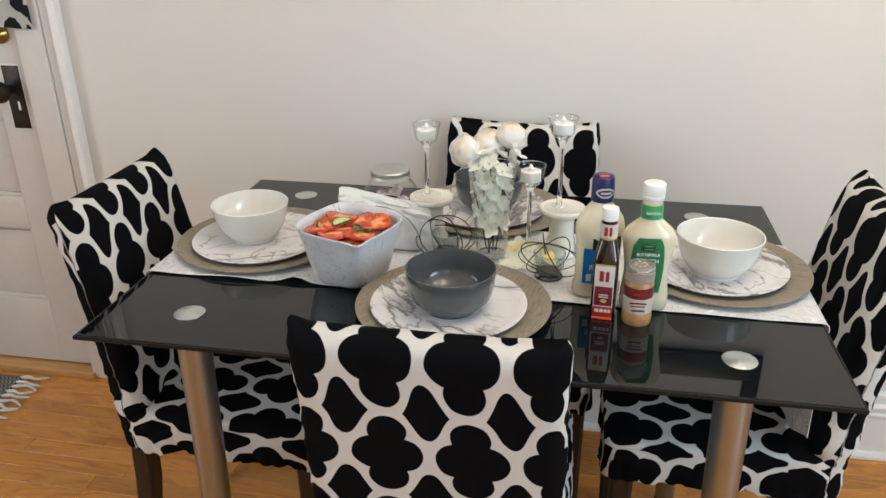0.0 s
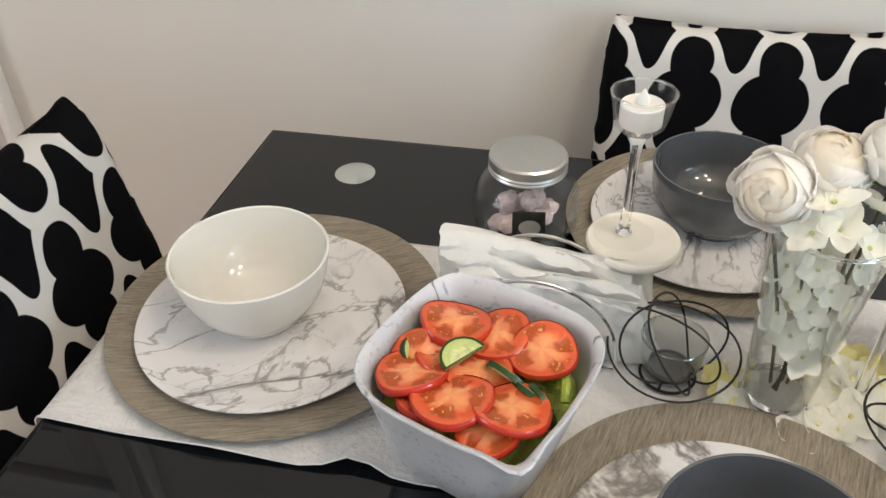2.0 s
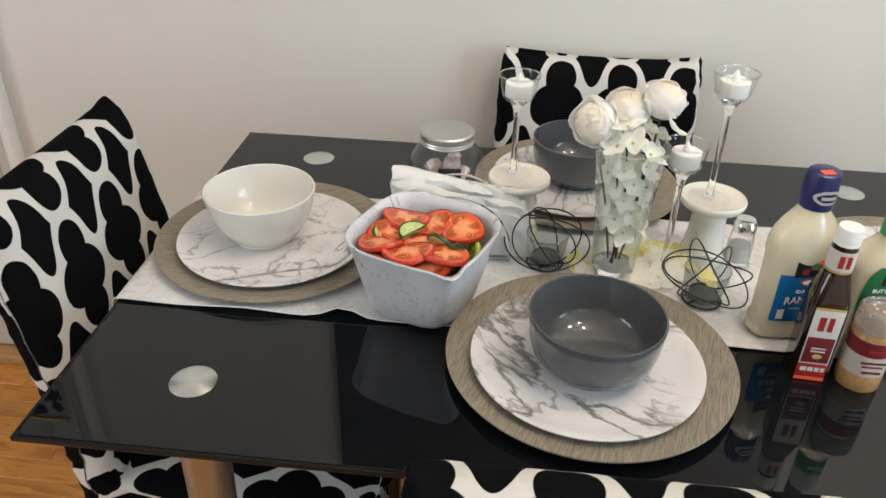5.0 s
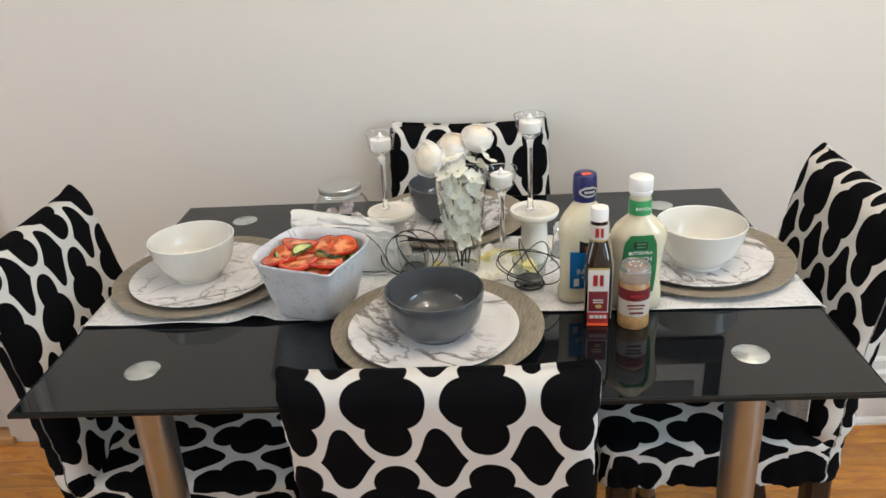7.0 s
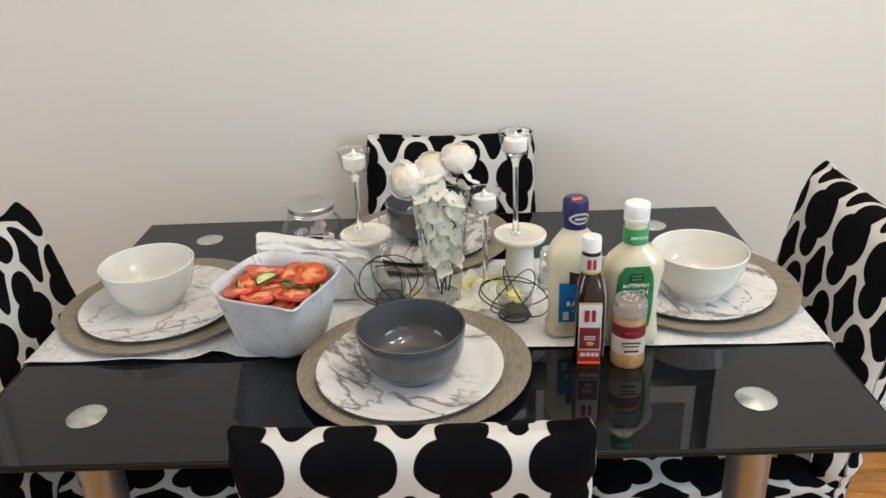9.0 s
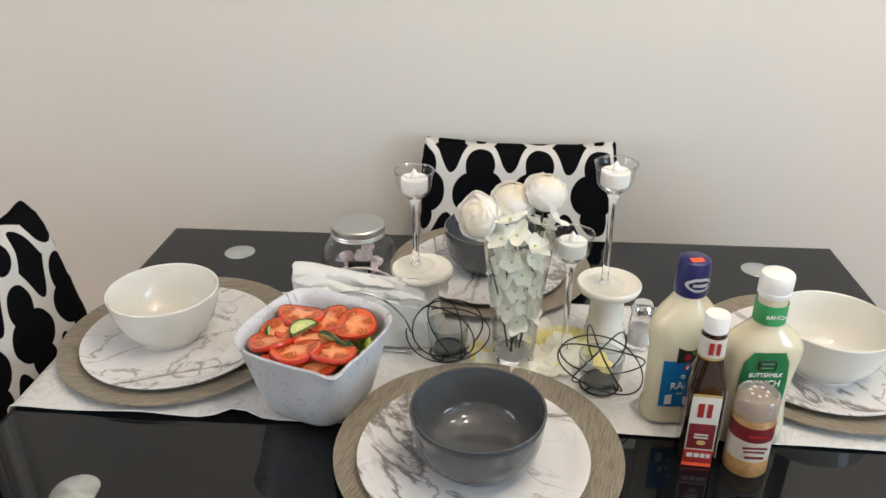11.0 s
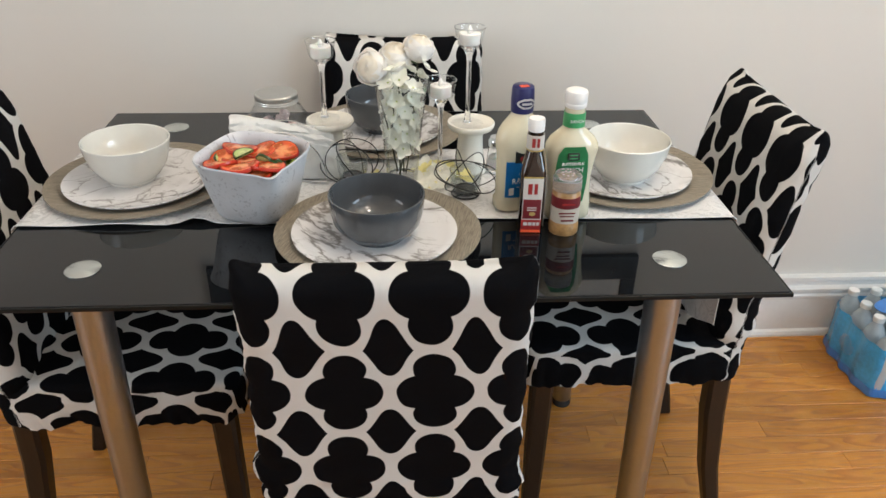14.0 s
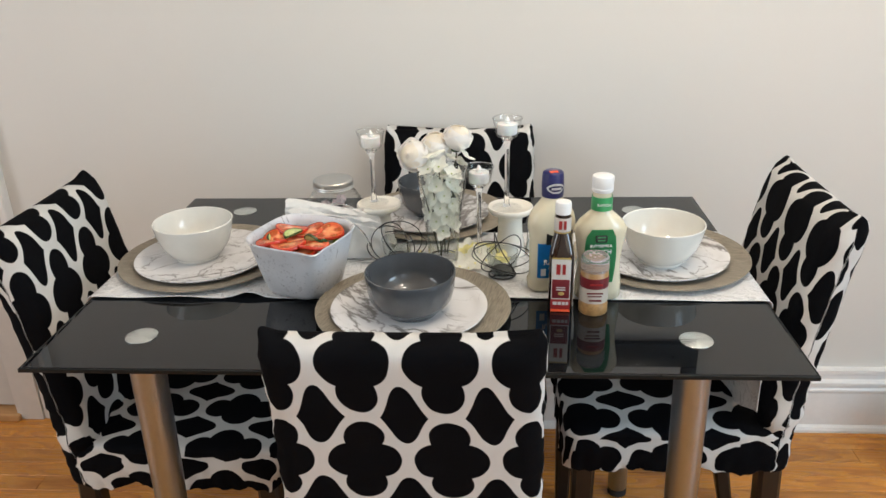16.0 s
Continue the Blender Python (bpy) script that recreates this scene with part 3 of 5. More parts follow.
# door casing: flat board, inner step and rounded outer bead
for name, flip in (("trim", 1), ("trim", -1)):
    edge = DOOR_R if flip > 0 else DOOR_L
    top = DOOR_TOP + 0.105
    cas = thing(name, "painted door casing with a bright rounded outer bead", "door casing",
                pose(edge, WALL_Y, 0) @ Matrix.Diagonal((flip, 1, 1, 1)), kind="structure")
    part("board", box(0, 0.080, -0.020, 0.002, 0, top, 0.003), M["door"], cas, "flat cream-painted board")
    part("step", box(0.0815, 0.1145, -0.015, 0.002, 0, top, 0.003), M["door"], cas)
    part("bead", box(0.116, 0.138, -0.034, 0.002, 0, top, 0.008, seg=4), M["trim"], cas, "glossy white rounded bead")
single("trim", box(DOOR_L, DOOR_R, -0.02, 0.002, DOOR_TOP, DOOR_TOP + 0.105, 0.004), M["trim"], "white painted casing over the door", "door casing",
       pose(0, WALL_Y, 0), kind="structure")
single("threshold", box(DOOR_L, DOOR_R + 0.012, -0.035, 0.14, 0.0, 0.022, 0.006), M["threshold"], "worn oak threshold under the closed door", "threshold",
       pose(0, WALL_Y, 0), kind="structure")

# five-panel door, with the faces of the panels sunk between rails and stiles
door = thing("door_1", "closed cream-painted wooden five-panel door with old hardware", "door", pose(DOOR_L, WALL_Y + 0.012, 0.030), kind="structure")
DW, DH, ST = DOOR_R - DOOR_L - 0.007, DOOR_TOP - 0.036, 0.118
slab = box(0.003, ST, 0, 0.04, 0, DH, 0.002)
box(DW - ST, DW, 0, 0.04, 0, DH, 0.002, bm=slab)
lows = [0.225 + 0.345 * i for i in range(5)]
zcur = 0.0
for z in lows:
    box(ST, DW - ST, 0, 0.04, zcur, z, 0.002, bm=slab)
    zcur = z + 0.245
box(ST, DW - ST, 0, 0.04, zcur, DH, 0.002, bm=slab)
part("frame", slab, M["door"], door)
# solid dark brown strip filling the edge gap; its colour stands in for shade
part("shadow_gap", box(DW, DW + 0.0058, 0.006, 0.03, -0.005, DH + 0.004), M["gap"], door, "dark strip standing in for the shade in the gap along the door edge")
for z in lows:
    pn = box(ST - 0.01, DW - ST + 0.01, 0.026, 0.036, z - 0.01, z + 0.255)
    box(ST + 0.018, DW - ST - 0.018, 0.020, 0.028, z + 0.018, z + 0.227, 0.003, bm=pn)
    part("panel", pn, M["door"], door)
    lip = bmesh.new()
    for q in ((ST, DW - ST, z, z + 0.009), (ST, DW - ST, z + 0.236, z + 0.245), (ST, ST + 0.009, z + 0.009, z + 0.236), (DW - ST - 0.009, DW - ST, z + 0.009, z + 0.236)):
        box(q[0], q[1], 0.008, 0.027, q[2], q[3], 0.004, bm=lip)
    part("moulding", lip, M["door"], door)
hx = -1.380 - DOOR_L
plate = part("lock_plate", box(hx - 0.026, hx + 0.026, -0.004, 0.0, 0.783, 0.960, 0.002), M["iron"], door, "dark bronze lock plate with chipped paint round it")
part("keyhole", box(hx + 0.002, hx + 0.009, -0.0055, -0.0038, 0.836, 0.861, 0.001), M["capwhite"], plate)
part("paint_edge", box(hx - 0.030, hx + 0.030, -0.0015, 0.0, 0.779, 0.964, 0.0005), M["trim"], door)
part("knob", lathe([(0, 0), (0.011, 0), (0.011, 0.022), (0.016, 0.028), (0.027, 0.036), (0.031, 0.048), (0.027, 0.060), (0.014, 0.067), (0, 0.068)], 32), M["iron"], door,
     "dark oval bronze knob", pose(hx - 0.010, -0.004, 0.896, 90))
part("deadbolt", lathe([(0, 0), (0.026, 0), (0.026, 0.006), (0.020, 0.010), (0.015, 0.024), (0.008, 0.03), (0, 0.03)], 28), M["brass"], door,
     "worn brass deadbolt", pose(hx - 0.005, 0.0, 1.045, 90))
rows = []
for i in range(25):
    x = -1.95 + 0.70 * i / 24
    rows.append((x, 0.540 + 0.010 * math.sin(x * 19) + 0.004 * math.sin(x * 47)))
cur = bmesh.new()
NZ = 12
front = [[cur.verts.new((x, y + 0.004 * math.sin(j * 1.1 + x * 9), 1.098 + 0.62 * j / NZ + 0.004 * math.sin(x * 31) * (j == 0))) for x, y in rows] for j in range(NZ + 1)]
for j in range(NZ):
    for i in range(24):
        cur.faces.new((front[j][i], front[j][i + 1], front[j + 1][i + 1], front[j + 1][i]))
bmesh.ops.solidify(cur, geom=cur.faces, thickness=0.002)
curt = thing("door_curtain", "white cotton curtain with black leaf print hung on the door", "curtain", pose(0, 0, 0))
part("cloth", cur, M["leafprint"], curt)
part("rod", tube([(-1.98, 0.548, 1.735), (-1.25, 0.548, 1.735)], 0.006), M["brass"], curt)

# pictures high on the wall, which the table glass mirrors
pic = thing("framed_picture", "black-framed print with a pale mat on the wall", "picture", pose(0.445, WALL_Y, 1.268))
fr = box(-0.248, 0.248, -0.022, -0.001, 0, 0.075, 0.004)
box(-0.248, 0.248, -0.022, -0.001, 0.645, 0.70, 0.004, bm=fr)
box(-0.248, -0.205, -0.022, -0.001, 0.075, 0.645, 0.004, bm=fr)
box(0.205, 0.248, -0.022, -0.001, 0.075, 0.645, 0.004, bm=fr)
part("frame", fr, M["frameblack"], pic)
part("mat", box(-0.205, 0.205, -0.016, -0.006, 0.075, 0.645), M["mat_board"], pic)
part("print", box(-0.185, 0.18, -0.018, -0.0155, 0.13, 0.60), M["art"], pic)
art = thing("wall_art", "large black canvas hung on the wall", "picture", pose(-0.155, WALL_Y, 1.285))
part("canvas", box(-0.345, 0.345, -0.018, -0.001, 0, 0.90, 0.003), M["canvas"], art)


# ---- table ----
H = 0.775
table = thing("dining_table", "black tempered glass dining table with round steel legs", "table", pose(0, 0, 0))
top = box(-0.579, 0.579, -0.376, 0.376, H - 0.008, H, 0.0015)
part("tabletop", top, M["tableglass"], table, "polished black glass top", sharp=4)
rim = bmesh.new()
for q in ((-0.5795, 0.5795, -0.3795, -0.376), (-0.5795, 0.5795, 0.376, 0.3795), (-0.5825, -0.579, -0.3795, 0.3795), (0.579, 0.5825, -0.3795, 0.3795)):
    box(q[0], q[1], q[2], q[3], H - 0.007, H - 0.0008, 0.0006, bm=rim)
part("ground_edge", rim, M["edgeglass"], table, "ground greenish-black glass edge")
for x, y in ((-0.434, -0.28), (0.434, -0.28), (-0.434, 0.288), (0.434, 0.288)):
    part("disc", lathe([(0, 0.0), (0.0255, 0.0), (0.0255, 0.0009), (0.0245, 0.0014), (0, 0.0014)], 48), M["disc"], table, "spun steel fixing disc", pose(x, y, H))
    lg = lathe([(0, 0.018), (0.0220, 0.018), (0.0230, 0.02), (0.0285, H - 0.012), (0.045, H - 0.0118), (0.045, H - 0.0082), (0, H - 0.0082)], 40)
    for v in lg.verts:
        v.co.x += math.copysign(0.012, x) * (1 - v.co.z / H)
    part("leg", lg, M["steel"], table, "", pose(x, y, 0))
    part("foot", lathe([(0, 0.0), (0.023, 0.0), (0.0236, 0.004), (0.0232, 0.0185), (0, 0.0185)], 32), M["rubber"], table, "black plastic foot", pose(x + math.copysign(0.012, x), y, 0))


# ---- slip-covered chairs ----
def cloth_uv(bm, uvs):
    lay = bm.loops.layers.uv.new("cloth")
    for f in bm.faces:
        for l in f.loops:
            l[lay].uv = uvs[l.vert]


def round_rect(hx, hy, rc, nx, ny):
    """A rounded rectangle as (x, y, normal x, normal y, length from the middle of the near long side) rows, counterclockwise from the middle right."""
    out = []

    def add(x, y, ex, ey):
        out.append((x, y, ex, ey))

    for i in range(ny):
        add(hx, (hy - rc) * (2 * (i + 0.5) / ny - 1), 1, 0)
    for cx, cy, start in ((hx - rc, hy - rc, 0), (-hx + rc, hy - rc, 90), (-hx + rc, -hy + rc, 180), (hx - rc, -hy + rc, 270)):
        for k in range(5):
            a = radians(start + 22.5 * k)
            add(cx + rc * math.cos(a), cy + rc * math.sin(a), math.cos(a), math.sin(a))
        if start == 0:
            for i in range(nx):
                add((hx - rc) * (1 - 2 * (i + 0.5) / nx), hy, 0, 1)
        if start == 90:
            for i in range(ny):
                add(-hx, (hy - rc) * (1 - 2 * (i + 0.5) / ny), -1, 0)
        if start == 180:
            for i in range(nx):
                add((hx - rc) * (2 * (i + 0.5) / nx - 1), -hy, 0, -1)
    return out


OVER_TOP = 0.9018


def back_cover(u0, v0, seed):
    """The stretch cover of the backrest: rounded in section, leaning back, puckered at corners and seat."""
    bm, uvs = bmesh.new(), {}
    z0, z1, rr = 0.40, 0.900, 0.038
    zs = [z0 + (z1 - rr - z0) * i / 34 for i in range(35)] + [z1 - rr + rr * math.sin(radians(a)) for a in (15, 30, 45, 60, 72, 82, 88)]
    prev = None
    for z in zs:
        f = (z - z0) / (z1 - z0)
        over = max(0.0, (z - (z1 - rr)) / rr)
        shrink = math.sqrt(max(0.002, 1 - over ** 2))
        hw = 0.196 - 0.012 * min(1, f * 1.3) - 0.010 * (1 - shrink)
        cy = -0.165 - 0.078 * f ** 1.35
        ht = (0.036 - 0.002 * f) * shrink
        row = []
        for x, y, nx, ny in round_rect(hw, ht, ht * 0.92, 30, 2):
            edge = max(0, abs(x) / hw - 0.8) * 5
            pucker = math.exp(-((z - 0.50) / 0.05) ** 2) * (0.5 + edge)
            side = abs(nx)
            w = 0.0034 * noise.noise(Vector((x * 9 + seed, y * 9, z * 24))) * (0.35 + pucker * 3.6)
            w += 0.002 * noise.noise(Vector((x * 34, seed + y * 20, z * 75))) * (0.15 + side * 1.8 + pucker * 3.0 + 1.2 * max(0, edge - 0.3) * math.exp(-((z - 0.87) / 0.035) ** 2))
            tip = (0.009 * max(0, abs(x) / hw - 0.90) / 0.10 - 0.003 * (1 - (x / hw) ** 2)) * over ** 2
            vert = bm.verts.new((x + w * nx, cy + y + w * ny, z + tip))
            far = math.copysign(max(0.0, ht - abs(y)), x) * (abs(x) > hw - ht)
            pull = max(0.97, min(1.06, 1.06 - 1.0 * (0.785 - z)))
            up = min(z, z1 - rr) - 0.14 * max(0.0, min(z, z1 - rr) - 0.78) + 0.86 * rr * math.asin(min(1.0, over))
            if y > 0:
                up = 2 * OVER_TOP - up  # the print runs on over the top and down the far side
            skew = 0.0065 * max(0.0, min(1.0, (0.861 - z) / 0.08))
            fold = pucker * 0.35 + side * math.exp(-((z - 0.45) / 0.09) ** 2) * 0.9
            jog = 0.013 * noise.noise(Vector((x * 26 + seed, y * 26, z * 60))) * fold
            uvs[vert] = ((x + far) * pull - u0 - skew + jog, up - v0 + 1.2 * jog)
            row.append(vert)
        if prev:
            for i in range(len(row)):
                bm.faces.new((prev[i], prev[(i + 1) % len(row)], row[(i + 1) % len(row)], row[i]))
        prev = row
    bm.faces.new(prev)
    bmesh.ops.recalc_face_normals(bm, faces=bm.faces)
    cloth_uv(bm, uvs)
    return bm


def seat_cover(u0, v0, seed):
    """The stretch cover of the seat, with a gathered skirt."""
    bm, uvs = bmesh.new(), {}
    top, hx, hy, cy = 0.487, 0.198, 0.207, 0.020
    levels = [(0.0, 0.398 + 0.008 * i) for i in range(10)] + [(0.002, 0.477), (0.006, 0.483), (0.013, 0.487), (0.04, 0.489), (0.08, 0.491), (0.12, 0.492), (0.165, 0.492)]
    prev = None
    for k, (inset, z) in enumerate(levels):
        row = []
        for x, y, nx, ny in round_rect(hx - inset, hy - inset, max(0.004, 0.03 - inset * 0.2), 44, 44):
            drop = max(0.0, top - z)
            side = drop / 0.09
            w = (0.004 * noise.noise(Vector((x * 16 + seed, y * 16, z * 10))) + 0.0045 * noise.noise(Vector((x * 55, y * 55 + seed, z * 25)))) * (0.2 + side)
            back = math.exp(-((y + hy) / 0.05) ** 2)
            lift = 0.014 * noise.noise(Vector((x * 30 + seed, y * 45, 2.0))) * back * (z > 0.47)
            w0 = math.exp(-((drop - 0.022) / 0.009) ** 2)
            frill = max(0.0, 1 - k / 4)
            w += 0.009 * noise.noise(Vector((x * 70 + seed, y * 70, z * 12))) * frill - 0.003 * w0 * (1 + noise.noise(Vector((x * 20, y * 20, seed))))
            hem = (0.012 * noise.noise(Vector((x * 14, y * 14, seed))) + 0.008 * noise.noise(Vector((x * 60, y * 60, seed + 4)))) * frill
            vert = bm.verts.new((x + nx * w, cy + y + ny * w, z + hem + lift))
            crease = math.exp(-((drop - 0.022) / 0.012) ** 2) + 0.8 * frill + 0.9 * back
            jog = 0.022 * noise.noise(Vector((x * 34 + seed, y * 34, z * 40))) * crease
            tuck = 0.020 * max(0.0, min(1.0, (drop - 0.018) / 0.006)) * (0.6 + 0.8 * noise.noise(Vector((x * 11, y * 11, seed))))
            uvs[vert] = (x + nx * (drop + tuck) - u0 + jog, y + ny * (drop + tuck) - v0 - jog)
            row.append(vert)
        if prev:
            for i in range(len(row)):
                bm.faces.new((prev[i], prev[(i + 1) % len(row)], row[(i + 1) % len(row)], row[i]))
        prev = row
    bm.faces.new(prev)
    bmesh.ops.recalc_face_normals(bm, faces=bm.faces)
    cloth_uv(bm, uvs)
    return bm


def square_leg(points, sizes):
    rows = []
    for (x, y, z), s in zip(points, sizes):
        rows.append(super_ring(s, s, z, 16, 7.0, x, y))
    return rings(rows)


def slip_chair(m, label, u0, v0, seed):
    ch = thing("dining_chair", label, "chair", m, "chairs round the table")
    part("backrest", back_cover(u0, v0, seed), M["cloth"], ch, "backrest in stretch cover with black quatrefoils on white", sharp=60)
    part("seat", seat_cover(u0, v0, seed), M["cloth"], ch, "seat in gathered stretch cover with black quatrefoils on white", sharp=60)
    for sx in (-1, 1):
        x = 0.165 * sx
        part("leg", square_leg([(x, -0.165, 0.44), (x, -0.172, 0.30), (x * 1.02, -0.190, 0.15), (x * 1.04, -0.222, 0.0)], (0.022, 0.022, 0.019, 0.016)), M["darkwood"], ch, "raked dark wooden back leg")
        part("leg", square_leg([(x, 0.185, 0.44), (x, 0.187, 0.2), (x, 0.187, 0.0)], (0.022, 0.020, 0.016)), M["darkwood"], ch, "tapered dark wooden front leg")
    return ch


slip_chair(pose(0.008, -0.245, 0, 0, 0, 0), "dark-legged chair in black and white trellis slipcover, pushed in front side", -0.063, 0.861, 1.3)
slip_chair(pose(0.042, 0.292, 0, 0, 0, 180), "dark-legged chair in black and white trellis slipcover, back against the wall", -0.041, 2 * OVER_TOP - 0.812, 5.1)
slip_chair(pose(-0.487, 0.004, 0, 0, 0, -90), "dark-legged chair in black and white trellis slipcover, beside the door end", 0.073, 2 * OVER_TOP - 0.7545, 9.7)
slip_chair(pose(0.487, 0.076, 0, 0, 0, 90), "dark-legged chair in black and white trellis slipcover, beside the water bottles", -0.157, 2 * OVER_TOP - 0.838, 14.2)


# ---- on the table ----
def drape(p, k):
    return 0.0016 * noise.noise(Vector((p[0] * 14, p[1] * 18, k)))


# satin runner along the table, hanging over both ends
RY0, RY1, OVER = -0.148, 0.152, 0.29
bm = bmesh.new()
path = []
for i in range(9):
    path.append((-0.5905, H - 0.13 + 0.12 * i / 8))
path += [(-0.589, H - 0.003), (-0.584, H + 0.0015)]
for i in range(61):
    path.append((-0.575 + 1.15 * i / 60, H + 0.0022))
path += [(0.584, H + 0.0015), (0.589, H - 0.003)]
for i in range(9):
    path.append((0.5905, H - 0.010 - (OVER - 0.010) * i / 8))
grid = []
for x, z in path:
    row = []
    for j in range(25):
        f = j / 24
        y = RY0 + (RY1 - RY0) * f
        y += 0.004 * math.sin(x * 7 + 1) * (1 - f) - 0.003 * math.sin(x * 9) * f
        if z < H:
            fall = (H - z) / OVER
            y = y * (1 - 0.12 * fall)
            dz = fall * 0.12 * (f - 0.5) if x > 0 else -fall * 0.05 * (f - 0.5)
            row.append(bm.verts.new((x + math.copysign(0.004 + 0.006 * math.sin(f * 13 + 1) * fall, x) * fall, y, z - dz)))
        else:
            lip = (0.003 * max(0, noise.noise(Vector((x * 6, 3.0, 0.0)))) + 0.008 * math.exp(-((x + 0.30) / 0.025) ** 2) + 0.005 * math.exp(-((x + 0.42) / 0.05) ** 2)) * max(0.0, 1 - j / 2.0) ** 2
            y += 0.010 * math.exp(-((x + 0.30) / 0.022) ** 2) * (1 - f) ** 3
            row.append(bm.verts.new((x, y, z + max(-0.0008, drape((x, y), 3)) + lip)))
    grid.append(row)
for a, b in zip(grid, grid[1:]):
    for j in range(24):
        bm.faces.new((a[j], b[j], b[j + 1], a[j + 1]))
bmesh.ops.recalc_face_normals(bm, faces=bm.faces)
run = thing("table_runner", "white satin brocade runner lying along the glass table", "table runner")
edges = [[row[j].co.copy() + Vector((0, 0, 0.0006)) for row in grid] for j in (0, 24)] + [[v.co.copy() for v in grid[i]] for i in (0, -1)]
part("cloth", bm, M["satin"], run, sharp=80)
for line in edges:
    part("hem", tube(line, 0.0009, 6), M["satin"], run, "narrow rolled hem")

CLOTH = H + 0.004  # top of the runner


def charger_plate(x, y, turn):
    prof = [(0, 0.0), (0.105, 0.0), (0.125, 0.003), (0.157, 0.0085), (0.1618, 0.0105), (0.1618, 0.0125), (0.158, 0.0125), (0.128, 0.0075), (0.118, 0.0052), (0, 0.0052)]
    return single("charger_plate", lathe(prof, 96), M["charger"], "round weathered grey-brown wood-grain charger plate under a marble plate", "charger plate",
                  pose(x, y, H + 0.002, 0, 0, turn), "place settings")


def dinner_plate(x, y, turn):
    prof = [(0, 0.0), (0.098, 0.0), (0.114, 0.004), (0.1255, 0.0105), (0.128, 0.0125), (0.128, 0.014), (0.1262, 0.0142), (0.112, 0.0085), (0.098, 0.0062), (0, 0.0062)]
    return single("dinner_plate", lathe(prof, 96), M["marble"], "white marble-patterned melamine dinner plate on a charger", "plate", pose(x, y, H + 0.0074, 0, 0, turn), "place settings")


def white_bowl(x, y):
    prof = [(0, 0.004), (0.034, 0.004), (0.036, 0.0), (0.040, 0.0), (0.041, 0.005), (0.052, 0.014), (0.0635, 0.032), (0.0700, 0.052), (0.0735, 0.071), (0.0738, 0.0735),
            (0.0725, 0.0748), (0.0710, 0.0735), (0.0680, 0.054), (0.0610, 0.034), (0.050, 0.018), (0.036, 0.0095), (0, 0.008)]
    return single("cereal_bowl", lathe(prof, 72), M["white"], "glossy white ceramic bowl, empty, on a marble plate", "bowl", pose(x, y, H + 0.0138), "place settings")


def grey_bowl(x, y):
    prof = [(0, 0.004), (0.036, 0.004), (0.038, 0.0), (0.043, 0.0), (0.046, 0.006), (0.058, 0.014), (0.0665, 0.026), (0.0705, 0.042), (0.0722, 0.060), (0.0733, 0.0695),
            (0.0728, 0.0715), (0.0708, 0.0712), (0.0692, 0.060), (0.0672, 0.043), (0.0630, 0.029), (0.054, 0.018), (0.040, 0.011), (0, 0.009)]
    return single("cereal_bowl", lathe(prof, 72), M["grey"], "glossy dark grey stoneware bowl, empty, on a marble plate", "bowl", pose(x, y, H + 0.0138), "place settings")


for (cx, cy), (px, py), (bx, by), build, turn in (
        ((-0.426, 0.012), (-0.426, 0.002), (-0.441, 0.006), white_bowl, 20), ((-0.007, -0.192), (-0.012, -0.206), (-0.0075, -0.212), grey_bowl, 75),
        ((0.438, 0.024), (0.431, 0.015), (0.4325, -0.008), white_bowl, 150), ((-0.004, 0.247), (-0.010, 0.239), (-0.005, 0.247), grey_bowl, 230)):
    charger_plate(cx, cy, turn)
    dinner_plate(px, py, turn * 2 + 40)
    build(bx, by)

# square salad bowl with a pouring corner
SALAD = Vector((-0.206, -0.105, CLOTH))


def salad_ring(size, z, point=0.0, n=80):
    out = []
    for i in range(n):
        a = 2 * math.pi * i / n
        c, s = math.cos(a), math.sin(a)
        r = size * (abs(c) ** 3.4 + abs(s) ** 3.4) ** (-1 / 3.4)
        spout = math.exp(-((((a - math.pi / 4 * 7) + math.pi) % (2 * math.pi) - math.pi) / 0.16) ** 2) * point
        back = math.exp(-((((a - math.pi / 4 * 3) + math.pi) % (2 * math.pi) - math.pi) / 0.2) ** 2) * point * 0.35
        out.append(((r + spout + back) * c, (r + spout + back) * s, z - 0.25 * spout))
    return out


outer = [(0.044, 0.0, 0), (0.051, 0.002, 0), (0.0575, 0.010, 0), (0.0655, 0.04, 0.001), (0.072, 0.07, 0.003), (0.0775, 0.094, 0.008), (0.081, 0.1015, 0.012), (0.0815, 0.1035, 0.0125),
         (0.0805, 0.105, 0.012), (0.077, 0.103, 0.010), (0.0738, 0.094, 0.007), (0.069, 0.07, 0.003), (0.0625, 0.04, 0), (0.052, 0.012, 0)]
bowl = thing("salad_bowl", "square pale speckled melamine salad bowl with pouring corner, full of salad", "bowl", Matrix.Translation(SALAD) @ pose(0, 0, 0, 0, 0, -21))
part("body", rings([salad_ring(*row) for row in outer]), M["enamel"], bowl, sharp=50)


